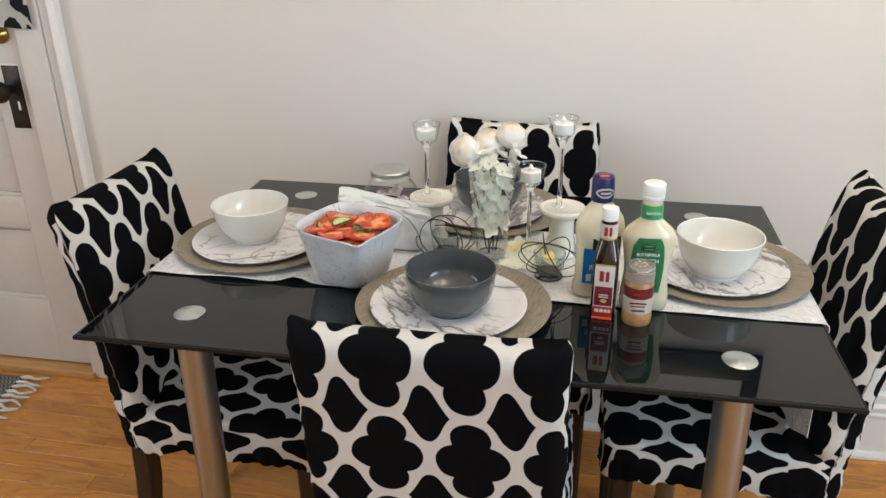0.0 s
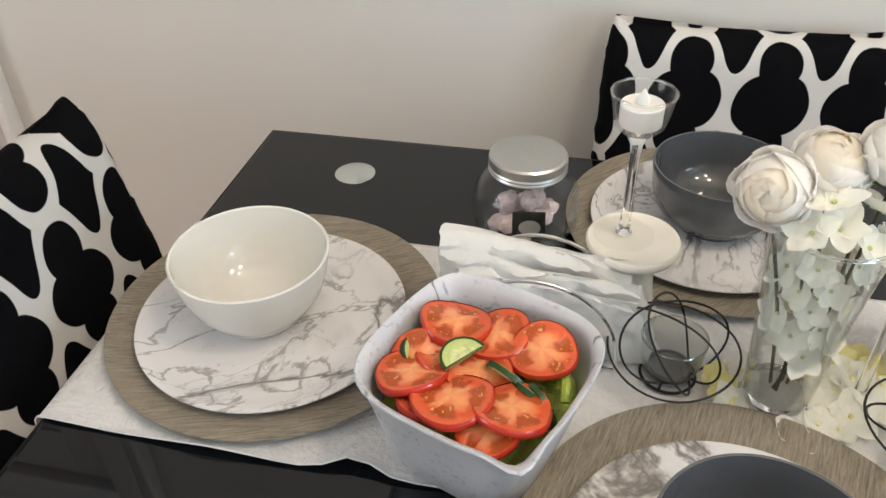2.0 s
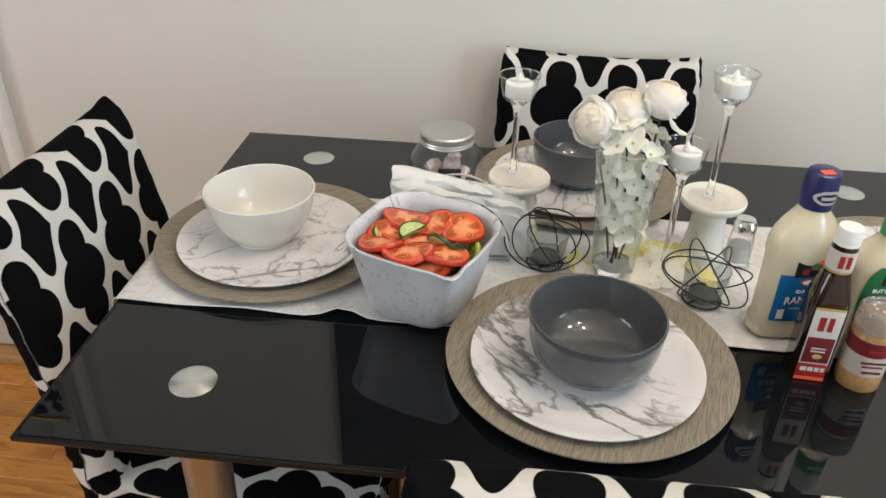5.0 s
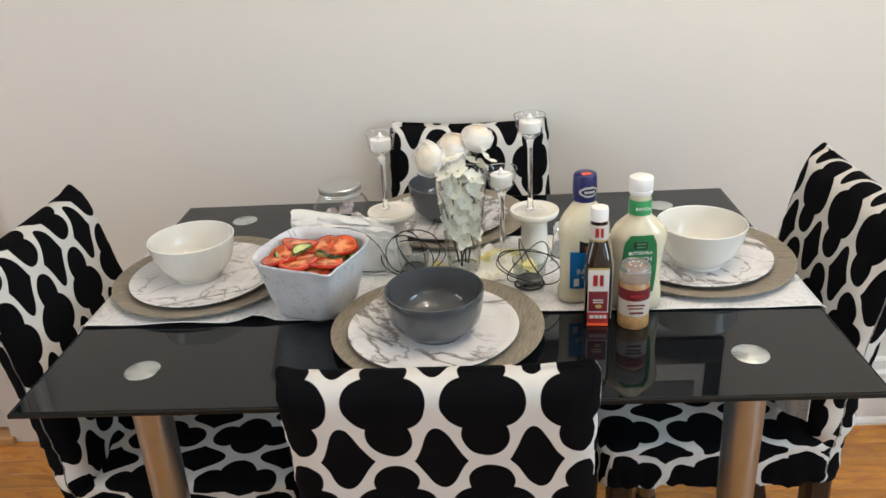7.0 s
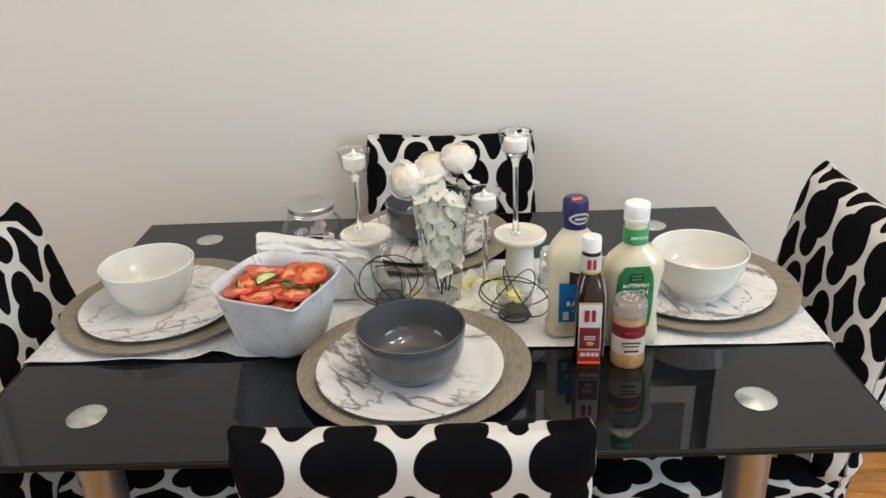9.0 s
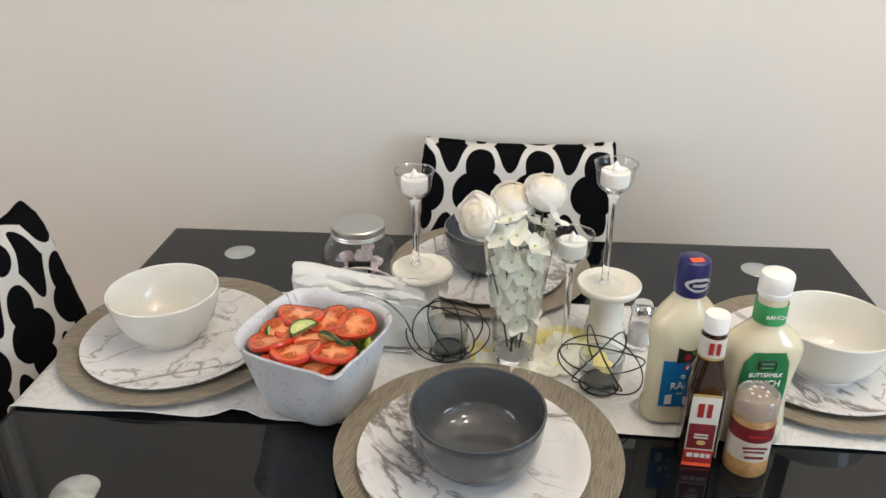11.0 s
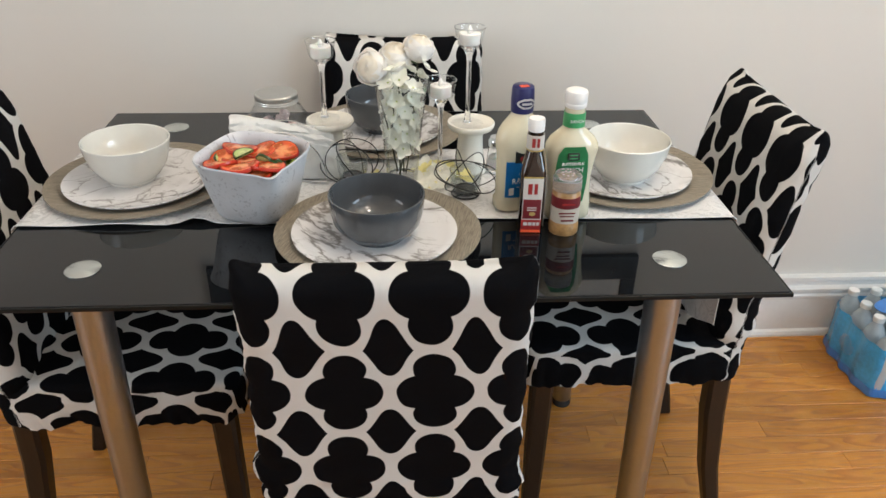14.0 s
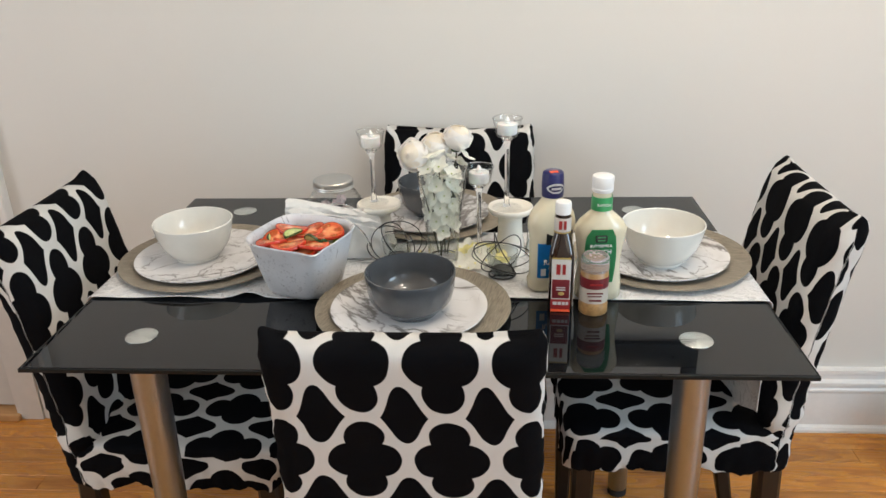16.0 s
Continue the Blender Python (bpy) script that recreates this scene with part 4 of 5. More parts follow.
def slice_mesh(r, thick, seed, bend=0.0):
    """A slightly uneven round slice."""
    bm = bmesh.new()
    n = 40
    rows = []
    for k, z in ((0.90, 0), (0.985, 0.0008), (1.0, thick * 0.5), (0.985, thick - 0.0008), (0.9, thick), (0.66, thick * 0.88), (0.42, thick * 0.94), (0.15, thick)):
        row = []
        for i in range(n):
            a = 2 * math.pi * i / n
            q = r * k * (1 + 0.05 * noise.noise(Vector((math.cos(a), math.sin(a), seed))) * k)
            x, y = q * math.cos(a), q * math.sin(a)
            dent = 0.0016 * max(0, math.cos(5 * a + seed)) * math.exp(-((k - 0.6) / 0.18) ** 2) if z > thick * 0.8 else 0
            row.append((x, y, z - dent + bend * (x * x - y * y) / r))
        rows.append(row)
    return rings(rows)


def skin_mesh(r, thick, seed, bend):
    """The skin round a slice."""
    rows = []
    for k, z in ((0.975, 0.0006), (1.012, thick * 0.2), (1.016, thick * 0.5), (1.012, thick * 0.8), (0.975, thick + 0.0002)):
        row = []
        for i in range(40):
            a = 2 * math.pi * i / 40
            q = r * k * (1 + 0.05 * noise.noise(Vector((math.cos(a), math.sin(a), seed))) * k)
            x, y = q * math.cos(a), q * math.sin(a)
            row.append((x, y, z + bend * (x * x - y * y) / r))
        rows.append(row)
    return rings(rows, False, False)


TOP = SALAD.z


def inside(x, y, r, room=0.0715):
    """The nearest place to (x, y) at which a piece of radius r lies within the bowl's wall."""
    q = Vector((x - SALAD.x, y - SALAD.y, 0))
    q.rotate(Euler((0, 0, radians(21))))
    k = room - r
    q.x, q.y = max(-k, min(k, q.x)), max(-k, min(k, q.y))
    q.rotate(Euler((0, 0, radians(-21))))
    return SALAD.x + q.x, SALAD.y + q.y


for i, (x, y, z, r, rx, ry) in enumerate(((-0.239, -0.060, 0.084, 0.0290, -9, 7), (-0.199, -0.067, 0.0815, 0.0280, -8, -10), (-0.162, -0.082, 0.0855, 0.0265, -6, -11),
                                          (-0.255, -0.122, 0.083, 0.0275, 8, 12), (-0.222, -0.150, 0.0870, 0.0295, 10, 3), (-0.177, -0.146, 0.0875, 0.0280, 7, -9),
                                          (-0.269, -0.094, 0.077, 0.0260, 0, 24), (-0.190, -0.160, 0.0805, 0.0245, 10, -3), (-0.208, -0.108, 0.079, 0.0270, 0, 3),
                                          (-0.232, -0.095, 0.0775, 0.0260, 4, 6), (-0.240, -0.150, 0.0780, 0.0250, 12, 10))):
    x, y = inside(x, y, r, 0.0705)
    tom = thing("tomato_slice", "juicy red tomato slice on top of the salad", "tomato slice", pose(x, y, TOP + z + 0.005, rx, ry, i * 47), "salad")
    part("flesh", slice_mesh(r, 0.0065, i * 3.1, 0.10), M["tomato"], tom, "", None, 60)
    part("skin", skin_mesh(r, 0.0065, i * 3.1, 0.10), M["tomatoskin"], tom, "thin glossy red skin", None, 60)


def cucumber(x, y, z, rx, ry, rz, half=False):
    x, y = inside(x + 0.006, y - 0.007, 0.0185)
    cu = thing("cucumber_slice", "half cucumber slice lying on the tomatoes" if half else "cucumber slice with dark green peel among the salad", "cucumber slice", pose(x, y, z, rx, ry, rz), "salad")
    n = 28
    arc = [math.pi * i / n for i in range(n + 1)] if half else [2 * math.pi * i / n for i in range(n)]
    ring = [(0.0185 * math.cos(a), 0.0185 * math.sin(a)) for a in arc]
    part("flesh", rings([[(u * 0.94, v * 0.94, zz) for u, v in ring] for zz in (0, 0.0042)]), M["cucumber"], cu)
    part("seed_heart", rings([[(u * s, v * s, zz) for u, v in ring] for s, zz in ((0.62, 0.0041), (0.60, 0.0046), (0.3, 0.0047))]), M["cucumberheart"], cu, "pale watery seed heart")
    part("peel", rings([[(u * k, v * k, zz) for u, v in ring] for k, zz in ((0.89, 0.0004), (1.0, 0.0004), (1.0, 0.0044), (0.89, 0.0046))], False, False), M["peel"], cu, "dark green peel")


cucumber(-0.224, -0.100, TOP + 0.0985, 8, -4, 48, True)
cucumber(-0.190, -0.099, TOP + 0.0885, 118, 0, -32)
cucumber(-0.170, -0.110, TOP + 0.0840, 124, 0, -36)
cucumber(-0.156, -0.120, TOP + 0.0820, 100, 0, -50)
cucumber(-0.270, -0.082, TOP + 0.0800, 20, 40, 20)
for i in range(16):
    a = i * 0.82
    rad = 0.022 + 0.016 * random.random()
    bm = bmesh.new()
    vs = [[bm.verts.new((u * 0.04 - 0.02, (v - 0.5) * 0.03 * (1 - (u - 0.5) ** 2 * 2), 0.006 * math.sin(u * 5 + v * 6 + i))) for v in (0, 0.25, 0.5, 0.75, 1)] for u in [k / 6 for k in range(7)]]
    for p, q in zip(vs, vs[1:]):
        for j in range(4):
            bm.faces.new((p[j], q[j], q[j + 1], p[j + 1]))
    bmesh.ops.solidify(bm, geom=bm.faces, thickness=0.0008)
    single("lettuce_leaf", bm, M["lettuce"], "torn pale green lettuce leaf in the salad", "lettuce", Matrix.Translation((SALAD.x + rad * math.cos(a), SALAD.y + rad * math.sin(a), TOP + 0.066 + 0.006 * random.random())) @ pose(0, 0, 0, 20 * random.random(), 20 * random.random(), i * 77), "salad")
for k, (x, y) in enumerate(((-0.146, -0.075), (-0.143, -0.088), (-0.139, -0.10))):
    bm = tube(curve_points([(x - 0.012, y + 0.010, TOP + 0.074), (x - 0.004, y, TOP + 0.085), (x - 0.002, y - 0.016, TOP + 0.078)], 5), 0.004, 8)
    single("lettuce_rib", bm, M["lettuce"], "yellow-green lettuce rib at the bowl's edge", "lettuce", None, "salad")
single("salad_filling", rings([salad_ring(0.060, 0.04), salad_ring(0.066, 0.060), salad_ring(0.05, 0.066), salad_ring(0.02, 0.068)]), M["lettuce"], "chopped lettuce filling the salad bowl", "salad",
       Matrix.Translation(SALAD) @ pose(0, 0, 0, 0, 0, -21), kind="stuff")

# napkin holder with crumpled paper napkins
hold = thing("napkin_holder", "chrome wire napkin holder on the runner", "napkin holder", pose(-0.178, 0.032, CLOTH))
for y in (-0.030, 0.030):
    pts = [(-0.076, y, 0.003)] + [(0.076 * math.cos(radians(a)), y * (1 + 0.12 * math.sin(radians(a))), 0.012 + 0.082 * math.sin(radians(a))) for a in range(180, -1, -15)] + [(0.076, y, 0.003)]
    part("arch", tube(curve_points(pts, 3), 0.0017, 8), M["chrome"], hold)
    part("rail", tube([(-0.076, y, 0.002), (0.076, y, 0.002)], 0.0017, 8), M["chrome"], hold)
for x in (-0.05, 0.0, 0.05):
    part("cross_wire", tube([(x, -0.030, 0.002), (x, 0.030, 0.002)], 0.0015, 8), M["chrome"], hold)


def crease(p):
    """Sharp paper creases: ridged noise at two sizes."""
    return (0.5 - abs(noise.noise(p))) + 0.45 * (0.5 - abs(noise.noise(p * 2.7 + Vector((3, 1, 7)))))


def paper_napkin(k, y0, x0, x1, high_left, high_right, roll, droop):
    """A folded napkin on edge: both leaves hang from a soft roll at the top; the far end trails off in loose corners."""
    bm = bmesh.new()
    nu, nv = 48, 13
    g = []
    for i in range(nu + 1):
        u = i / nu
        high = high_left + (high_right - high_left) * u ** 1.2 + 0.006 * noise.noise(Vector((u * 3.5, k * 3.3, 0)))
        wide = roll * (0.35 + 0.65 * math.exp(-((u - 0.12) / 0.35) ** 2))
        row = []
        section = [(-1, j / nv) for j in range(nv)] + [(math.cos(math.pi * (1 - j / 8)), 1.0 + math.sin(math.pi * j / 8) * wide / max(0.02, high)) for j in range(9)] + [(1, 1 - (j + 1) / nv) for j in range(nv)]
        for side, v in section:
            p = Vector((u * 4.2 + k * 5, v * 2.4 + side * 1.2, k * 2.0))
            c = 0.0125 * (crease(p) - 0.45) * (0.35 + 0.65 * min(1.0, v))
            lean = (0.004 * math.sin(u * 4 + k * 2.7) - 0.006 * (k - 1.5) * 0.3) * v * v
            out = wide * side * (0.45 + 0.55 * min(1, v)) + c * (1 if side < 0 else -1) * 0.9
            x = x0 + (x1 - x0) * u + droop * u ** 3 * (1 - min(1, v)) * (0.7 + 0.5 * side) + 0.004 * noise.noise(Vector((v * 6, k, u * 3 + side)))
            z = max(0.003, 0.004 + high * min(v, 1.0) + (v - min(v, 1.0)) * high + 0.5 * c * (v > 0.6) - 0.010 * u ** 4 * v * (side < 0))
            row.append(bm.verts.new((x, y0 + lean + out, z)))
        g.append(row)
    for p, q in zip(g, g[1:]):
        for j in range(len(p) - 1):
            bm.faces.new((p[j], q[j], q[j + 1], p[j + 1]))
    bmesh.ops.recalc_face_normals(bm, faces=bm.faces)
    single("paper_napkin", bm, M["paper"], "crumpled folded white paper napkin standing in the wire holder", "napkin", pose(-0.178, 0.032, CLOTH), "napkins", sharp=40)


paper_napkin(0, -0.022, -0.068, 0.088, 0.078, 0.066, 0.0055, 0.018)
paper_napkin(1, -0.009, -0.086, 0.090, 0.092, 0.074, 0.0055, 0.022)
paper_napkin(2, 0.008, -0.088, 0.080, 0.100, 0.072, 0.0150, 0.014)
paper_napkin(3, 0.024, -0.080, 0.080, 0.092, 0.082, 0.0045, 0.018)

# glass jar with a metal lid
jar = thing("glass_jar", "round clear glass jar with a brushed metal screw lid, sweets inside", "jar", pose(-0.208, 0.198, H))
part("body", lathe([(0, 0.0), (0.034, 0.0), (0.047, 0.006), (0.0565, 0.025), (0.0592, 0.042), (0.0562, 0.062), (0.0455, 0.078), (0.038, 0.084), (0.038, 0.094), (0.0365, 0.094),
                    (0.0362, 0.084), (0.0435, 0.077), (0.054, 0.061), (0.057, 0.042), (0.0543, 0.026), (0.0455, 0.009), (0.033, 0.004), (0, 0.004)], 56), M["thin"], jar)
part("lid", lathe([(0, 0.0945), (0.0385, 0.0945), (0.0385, 0.088), (0.0405, 0.0865), (0.0418, 0.0885), (0.0408, 0.0905), (0.0418, 0.0925), (0.0408, 0.0945), (0.0418, 0.0965), (0.0412, 0.1035),
                   (0.039, 0.1055), (0.036, 0.1048), (0, 0.1048)], 56), M["lidmetal"], jar, "brushed metal screw lid")
for i in range(14):
    a, rr = i * 2.4, 0.010 + 0.026 * ((i * 7) % 10) / 10
    bm = bmesh.new()
    bmesh.ops.create_icosphere(bm, subdivisions=2, radius=0.0105)
    for v in bm.verts:
        v.co *= 1 + 0.35 * noise.noise(v.co * 120 + Vector((i, 0, 0)))
    single("wrapped_sweet", bm, M["candy"], "pink sweet in a crinkled clear wrapper inside the jar", "sweet",
           pose(-0.208 + rr * math.cos(a), 0.198 + rr * math.sin(a), H + 0.016 + 0.018 * (i // 5), i * 40, i * 25, 0), "sweets in the jar", sharp=20)
tag = thing("jar_tag", "small black tag with a silver dotted disc in the jar", "tag", pose(-0.199, 0.1475, H + 0.050, 75, 0, 8))
part("card", box(-0.017, 0.017, -0.014, 0.014, -0.0006, 0.0006), M["frameblack"], tag)
part("disc", lathe([(0, 0.0008), (0.0115, 0.0008), (0.0115, 0.0016), (0, 0.0020)], 24), M["lidmetal"], tag, "silver perforated disc", pose(0.001, -0.003, 0) @ Matrix.Diagonal((1, 0.7, 1, 1)))


# little pedestals and stemmed tealight glasses
def pedestal(x, y, h):
    p = [(0, 0), (0.031, 0), (0.032, 0.003), (0.031, 0.008), (0.0275, 0.013), (0.028, 0.018), (0.0255, 0.024), (0.026, 0.029), (0.0240, 0.036), (0.0225, h - 0.030), (0.0235, h - 0.022), (0.030, h - 0.015),
         (0.0405, h - 0.011), (0.0430, h - 0.006), (0.0432, h - 0.002), (0.0415, h), (0.038, h - 0.0025), (0, h - 0.0025)]
    return single("pedestal", lathe(p, 56), M["cream"], "small glazed cream ceramic pedestal with a turned stem", "candle stand", pose(x, y, CLOTH), "centrepiece", sharp=50)


def tealight_stand(x, y, z0, z1, tilt=0.0):
    h = z1 - z0
    st = thing("tealight_holder", "slender clear glass stemmed tealight holder", "candle holder", pose(x, y, z0, tilt, 0, 0), "centrepiece")
    part("foot", lathe([(0, 0.0), (0.027, 0.0), (0.0278, 0.0012), (0.024, 0.0020), (0.009, 0.0032), (0, 0.0034)], 40), M["thin"], st, "thin round glass foot")
    part("stem", lathe([(0, 0.0030), (0.0075, 0.0034), (0.0052, 0.010), (0.0042, 0.03), (0.0042, h - 0.060), (0.0055, h - 0.048), (0.0095, h - 0.0395), (0.012, h - 0.0365), (0, h - 0.036)], 24), M["glass"], st, "slender glass stem")
    part("cup", lathe([(0, h - 0.0365), (0.010, h - 0.0362), (0.0170, h - 0.0335), (0.0212, h - 0.028), (0.0236, h - 0.018), (0.0252, h - 0.007), (0.0272, h), (0.0258, h), (0.0238, h - 0.007), (0.0222, h - 0.018), (0.0198, h - 0.027), (0.016, h - 0.031), (0, h - 0.0325)], 40), M["thin"], st, "flared glass cup")
    part("rim", tube([(0.0265 * math.cos(2 * math.pi * k / 40), 0.0265 * math.sin(2 * math.pi * k / 40), h) for k in range(40)], 0.0010, 6, True), M["glass"], st, "rounded glass rim")
    return st


def tealight(x, y, z, tip=True):
    tl = thing("tealight", "white battery tealight with a frosted flame tip", "candle", pose(x, y, z), "centrepiece")
    part("body", lathe([(0, 0), (0.0175, 0), (0.018, 0.001), (0.0182, 0.018), (0.0172, 0.0192), (0.012, 0.0182), (0, 0.0176)], 32), M["wax"], tl)
    if tip:
        part("flame_tip", lathe([(0, 0.0172), (0.0048, 0.0172), (0.0056, 0.0205), (0.0036, 0.0262), (0.0008, 0.031), (0, 0.0315)], 16), M["wax"], tl, "frosted plastic flame tip")
    return tl


pedestal(-0.097, 0.084, 0.0895)
pedestal(0.158, 0.050, 0.095)
for x, y, z0, z1 in ((-0.1065, 0.091, CLOTH + 0.0872, 1.009), (0.151, 0.046, CLOTH + 0.0927, 1.043), (0.100, 0.0, CLOTH, 0.967)):
    tealight_stand(x, y, z0, z1)
    tealight(x, y, z1 - 0.0285)


# wire orbs round small glass cups
def wire_orb(x, y, turn, cup_tone, wide):
    orb = thing("wire_orb", "black wire orb candle holder on the runner", "candle holder", pose(x, y, CLOTH, 0, 0, turn), "centrepiece")
    for i, (rx, ry, r, dz) in enumerate(((74, 10, 0.046, -0.003), (62, 75, 0.047, -0.004), (14, -14, 0.053, -0.012), (76, 130, 0.044, -0.004))):
        m = pose(0, 0, 0.048 + dz, rx, 0, ry)
        pts = [m @ Vector((r * math.cos(a), r * 0.93 * math.sin(a), 0.004 * math.sin(2 * a + i))) for a in (2 * math.pi * k / 40 for k in range(40))]
        low = min(p.z for p in pts)
        if low < 0.0015:
            pts = [Vector((p.x, p.y, max(p.z, 0.0015))) for p in pts]
        pts = [Vector((p.x * wide, p.y * wide, p.z * 0.86 * wide ** 0.5)) for p in pts]
        part("wire", tube(pts, 0.00105, 6, True), M["wire"], orb)
    part("base_ring", tube([(0.024 * math.cos(2 * math.pi * k / 32), 0.024 * math.sin(2 * math.pi * k / 32), 0.0015) for k in range(32)], 0.0014, 6, True), M["wire"], orb)
    for k in range(3):
        a = 2 * math.pi * k / 3
        part("spoke", tube([(0, 0, 0.0014), (0.024 * math.cos(a), 0.024 * math.sin(a), 0.0014)], 0.0012, 6), M["wire"], orb)
    cup = single("glass_cup", lathe([(0, 0.003), (0.018, 0.003), (0.022, 0.006), (0.0265, 0.022), (0.0285, 0.046), (0.0272, 0.046), (0.0252, 0.022), (0.0205, 0.0085), (0, 0.0075)], 40), M[cup_tone],
                 "small clear glass tealight cup inside the wire orb", "candle cup", pose(x, y, CLOTH), "centrepiece")
    part("rim", tube([(0.0279 * math.cos(2 * math.pi * k / 32), 0.0279 * math.sin(2 * math.pi * k / 32), 0.0462) for k in range(32)], 0.0009, 6, True), M["glass"], cup, "rounded glass rim")
    tin = single("tealight_tin", lathe([(0, 0.0078), (0.017, 0.0078), (0.018, 0.0085), (0.0182, 0.0135), (0.0172, 0.0135), (0.017, 0.0105), (0, 0.0105)], 32), M["tin"],
                 "empty dark tealight tin inside the glass cup", "candle", pose(x, y, CLOTH), "centrepiece")


wire_orb(-0.055, 0.006, 10, "smoke", 1.06)
wire_orb(0.142, -0.053, 95, "smoke", 1.12)

# vase with silk flowers
VASE = Vector((0.033, -0.008, CLOTH))
vase = thing("glass_vase", "tall flared clear glass vase holding silk flowers", "vase", Matrix.Translation(VASE))
part("body", lathe([(0.0272, 0.018), (0.0285, 0.03), (0.034, 0.10), (0.0445, 0.184), (0.0452, 0.186), (0.0436, 0.187), (0.0328, 0.10), (0.0272, 0.032), (0.0262, 0.0185)], 56), M["vaseglass"], vase)
part("base", lathe([(0, 0), (0.025, 0), (0.0272, 0.002), (0.0275, 0.0175), (0.0235, 0.0182), (0, 0.016)], 48), M["glass"], vase, "thick solid glass foot")
part("rim", tube([(0.0444 * math.cos(2 * math.pi * k / 48), 0.0444 * math.sin(2 * math.pi * k / 48), 0.1868) for k in range(48)], 0.0015, 8, True), M["glass"], vase, "rounded glass rim")


def petal_mesh(length, width, curl, cup, n=6, ruffle=0.0, seed=0.0):
    """A silk petal growing along +x from the origin, curling up by curl."""
    bm = bmesh.new()
    rows = []
    for i in range(n + 1):
        u = i / n
        w = width * math.sin(math.pi * min(1.0, 0.12 + u * 0.86)) ** 0.7
        a = curl * u
        row = []
        for j in range(5):
            v = j / 2 - 1
            row.append(bm.verts.new((length * u * math.cos(a * 0.6), w * v * 0.5, length * u * math.sin(a * 0.6) + cup * v * v * w + ruffle * math.sin(7 * u + 5 * v + seed))))
        rows.append(row)
    for p, q in zip(rows, rows[1:]):
        for j in range(4):
            bm.faces.new((p[j], q[j], q[j + 1], p[j + 1]))
    return bm


def merge(bm, other, m):
    other.transform(m)
    me = bpy.data.meshes.new("tmp")
    other.to_mesh(me)
    other.free()
    bm.from_mesh(me)
    bpy.data.meshes.remove(me)


def rose(at, face, size, seed):
    """A full rose: rings of cupped petals hugging a ball, tight in the heart and rolling out at the rim, looking along face."""
    turn = Vector(face).to_track_quat("Z", "Y").to_matrix().to_4x4()
    rs = thing("silk_rose", "cream-white silk rose standing in the glass vase", "flower", Matrix.Translation(at) @ turn, "flowers")
    # rings: petals, radius, rim angle from the heart's axis, outward roll, material; all hug a closed ball
    layers = ((3, 0.80, 3, 0.03, "roseheart"), (3, 0.81, 17, 0.035, "roseheart"), (3, 0.82, 26, 0.05, "roseheart"), (4, 0.83, 37, 0.07, "rosepetal"), (5, 0.84, 52, 0.10, "rosepetal"), (5, 0.85, 72, 0.14, "rosepetal"))
    for ring, (count, rad, rim, roll, mat) in enumerate(layers):
        for k in range(count):
            bm = bmesh.new()
            a0 = 2 * math.pi * (k + 0.41 * ring + seed) / count
            span = 2 * math.pi / count * 1.6
            low = min(160, rim + 75)
            g = []
            for i in range(11):
                u = i / 10
                row = []
                for j in range(11):
                    v = j / 5 - 1
                    a = a0 + span * 0.5 * v
                    edge = rim * (1 + 0.12 * math.sin(k * 2.3 + ring * 1.7 + seed * 9)) + (8 + 0.3 * rim) * abs(v) ** 3
                    th = radians(low + (edge - low) * u)
                    r = rad + 0.03 * v + 0.04 * noise.noise(Vector((a * 1.3, u * 1.5, ring * 3 + seed * 9))) * u + (roll + (0.01 + 0.3 * roll) * math.sin(5 * v + k * 1.9 + ring)) * max(0.0, (u - 0.60) / 0.40) ** 2
                    q = r * math.sin(th)
                    row.append(bm.verts.new((size * q * math.cos(a), size * q * math.sin(a), 0.92 * size * r * math.cos(th))))
                g.append(row)
            for p, q in zip(g, g[1:]):
                for j in range(10):
                    bm.faces.new((p[j], p[j + 1], q[j + 1], q[j]))
            part("petal", bm, M[mat], rs, sharp=80)
    part("bud", lathe([(0.79 * size * math.sin(radians(a)), 0.92 * 0.79 * size * math.cos(radians(a))) for a in range(180, -1, -12)], 28), M["rosepetal"], rs, "tight cream heart")
    part("calyx", lathe([(0, -1.0 * size), (0.10 * size, -0.98 * size), (0.30 * size, -0.88 * size), (0.36 * size, -0.80 * size), (0, -0.76 * size)], 20), M["green"], rs, "green calyx")
    return rs


def stem(points, r=0.0014):
    return single("flower_stem", tube(curve_points(points, 6), r, 6), M["stem"], "thin dark green flower stem in the vase", "stem", None, "flowers")


rose((-0.014, -0.010, 0.991), (-0.35, -0.85, 0.35), 0.0310, 0.1)
rose((0.024, 0.010, 1.000), (0.0, -0.35, 0.95), 0.0315, 0.45)
rose((0.063, 0.004, 1.018), (0.25, -0.25, 0.95), 0.0280, 0.8)
for a, b in (((-0.016, -0.016, 0.985), (0.025, -0.012, 0.805)), ((0.024, 0.004, 0.995), (0.036, -0.004, 0.80)), ((0.062, -0.004, 1.005), (0.028, -0.014, 0.80)), ((0.055, 0.012, 0.965), (0.04, -0.006, 0.80)), ((0.015, -0.02, 0.95), (0.03, -0.016, 0.80))):
    mid = tuple((p + q) / 2 + d for p, q, d in zip(a, b, (0.004, -0.006, 0)))
    stem([a, mid, b])


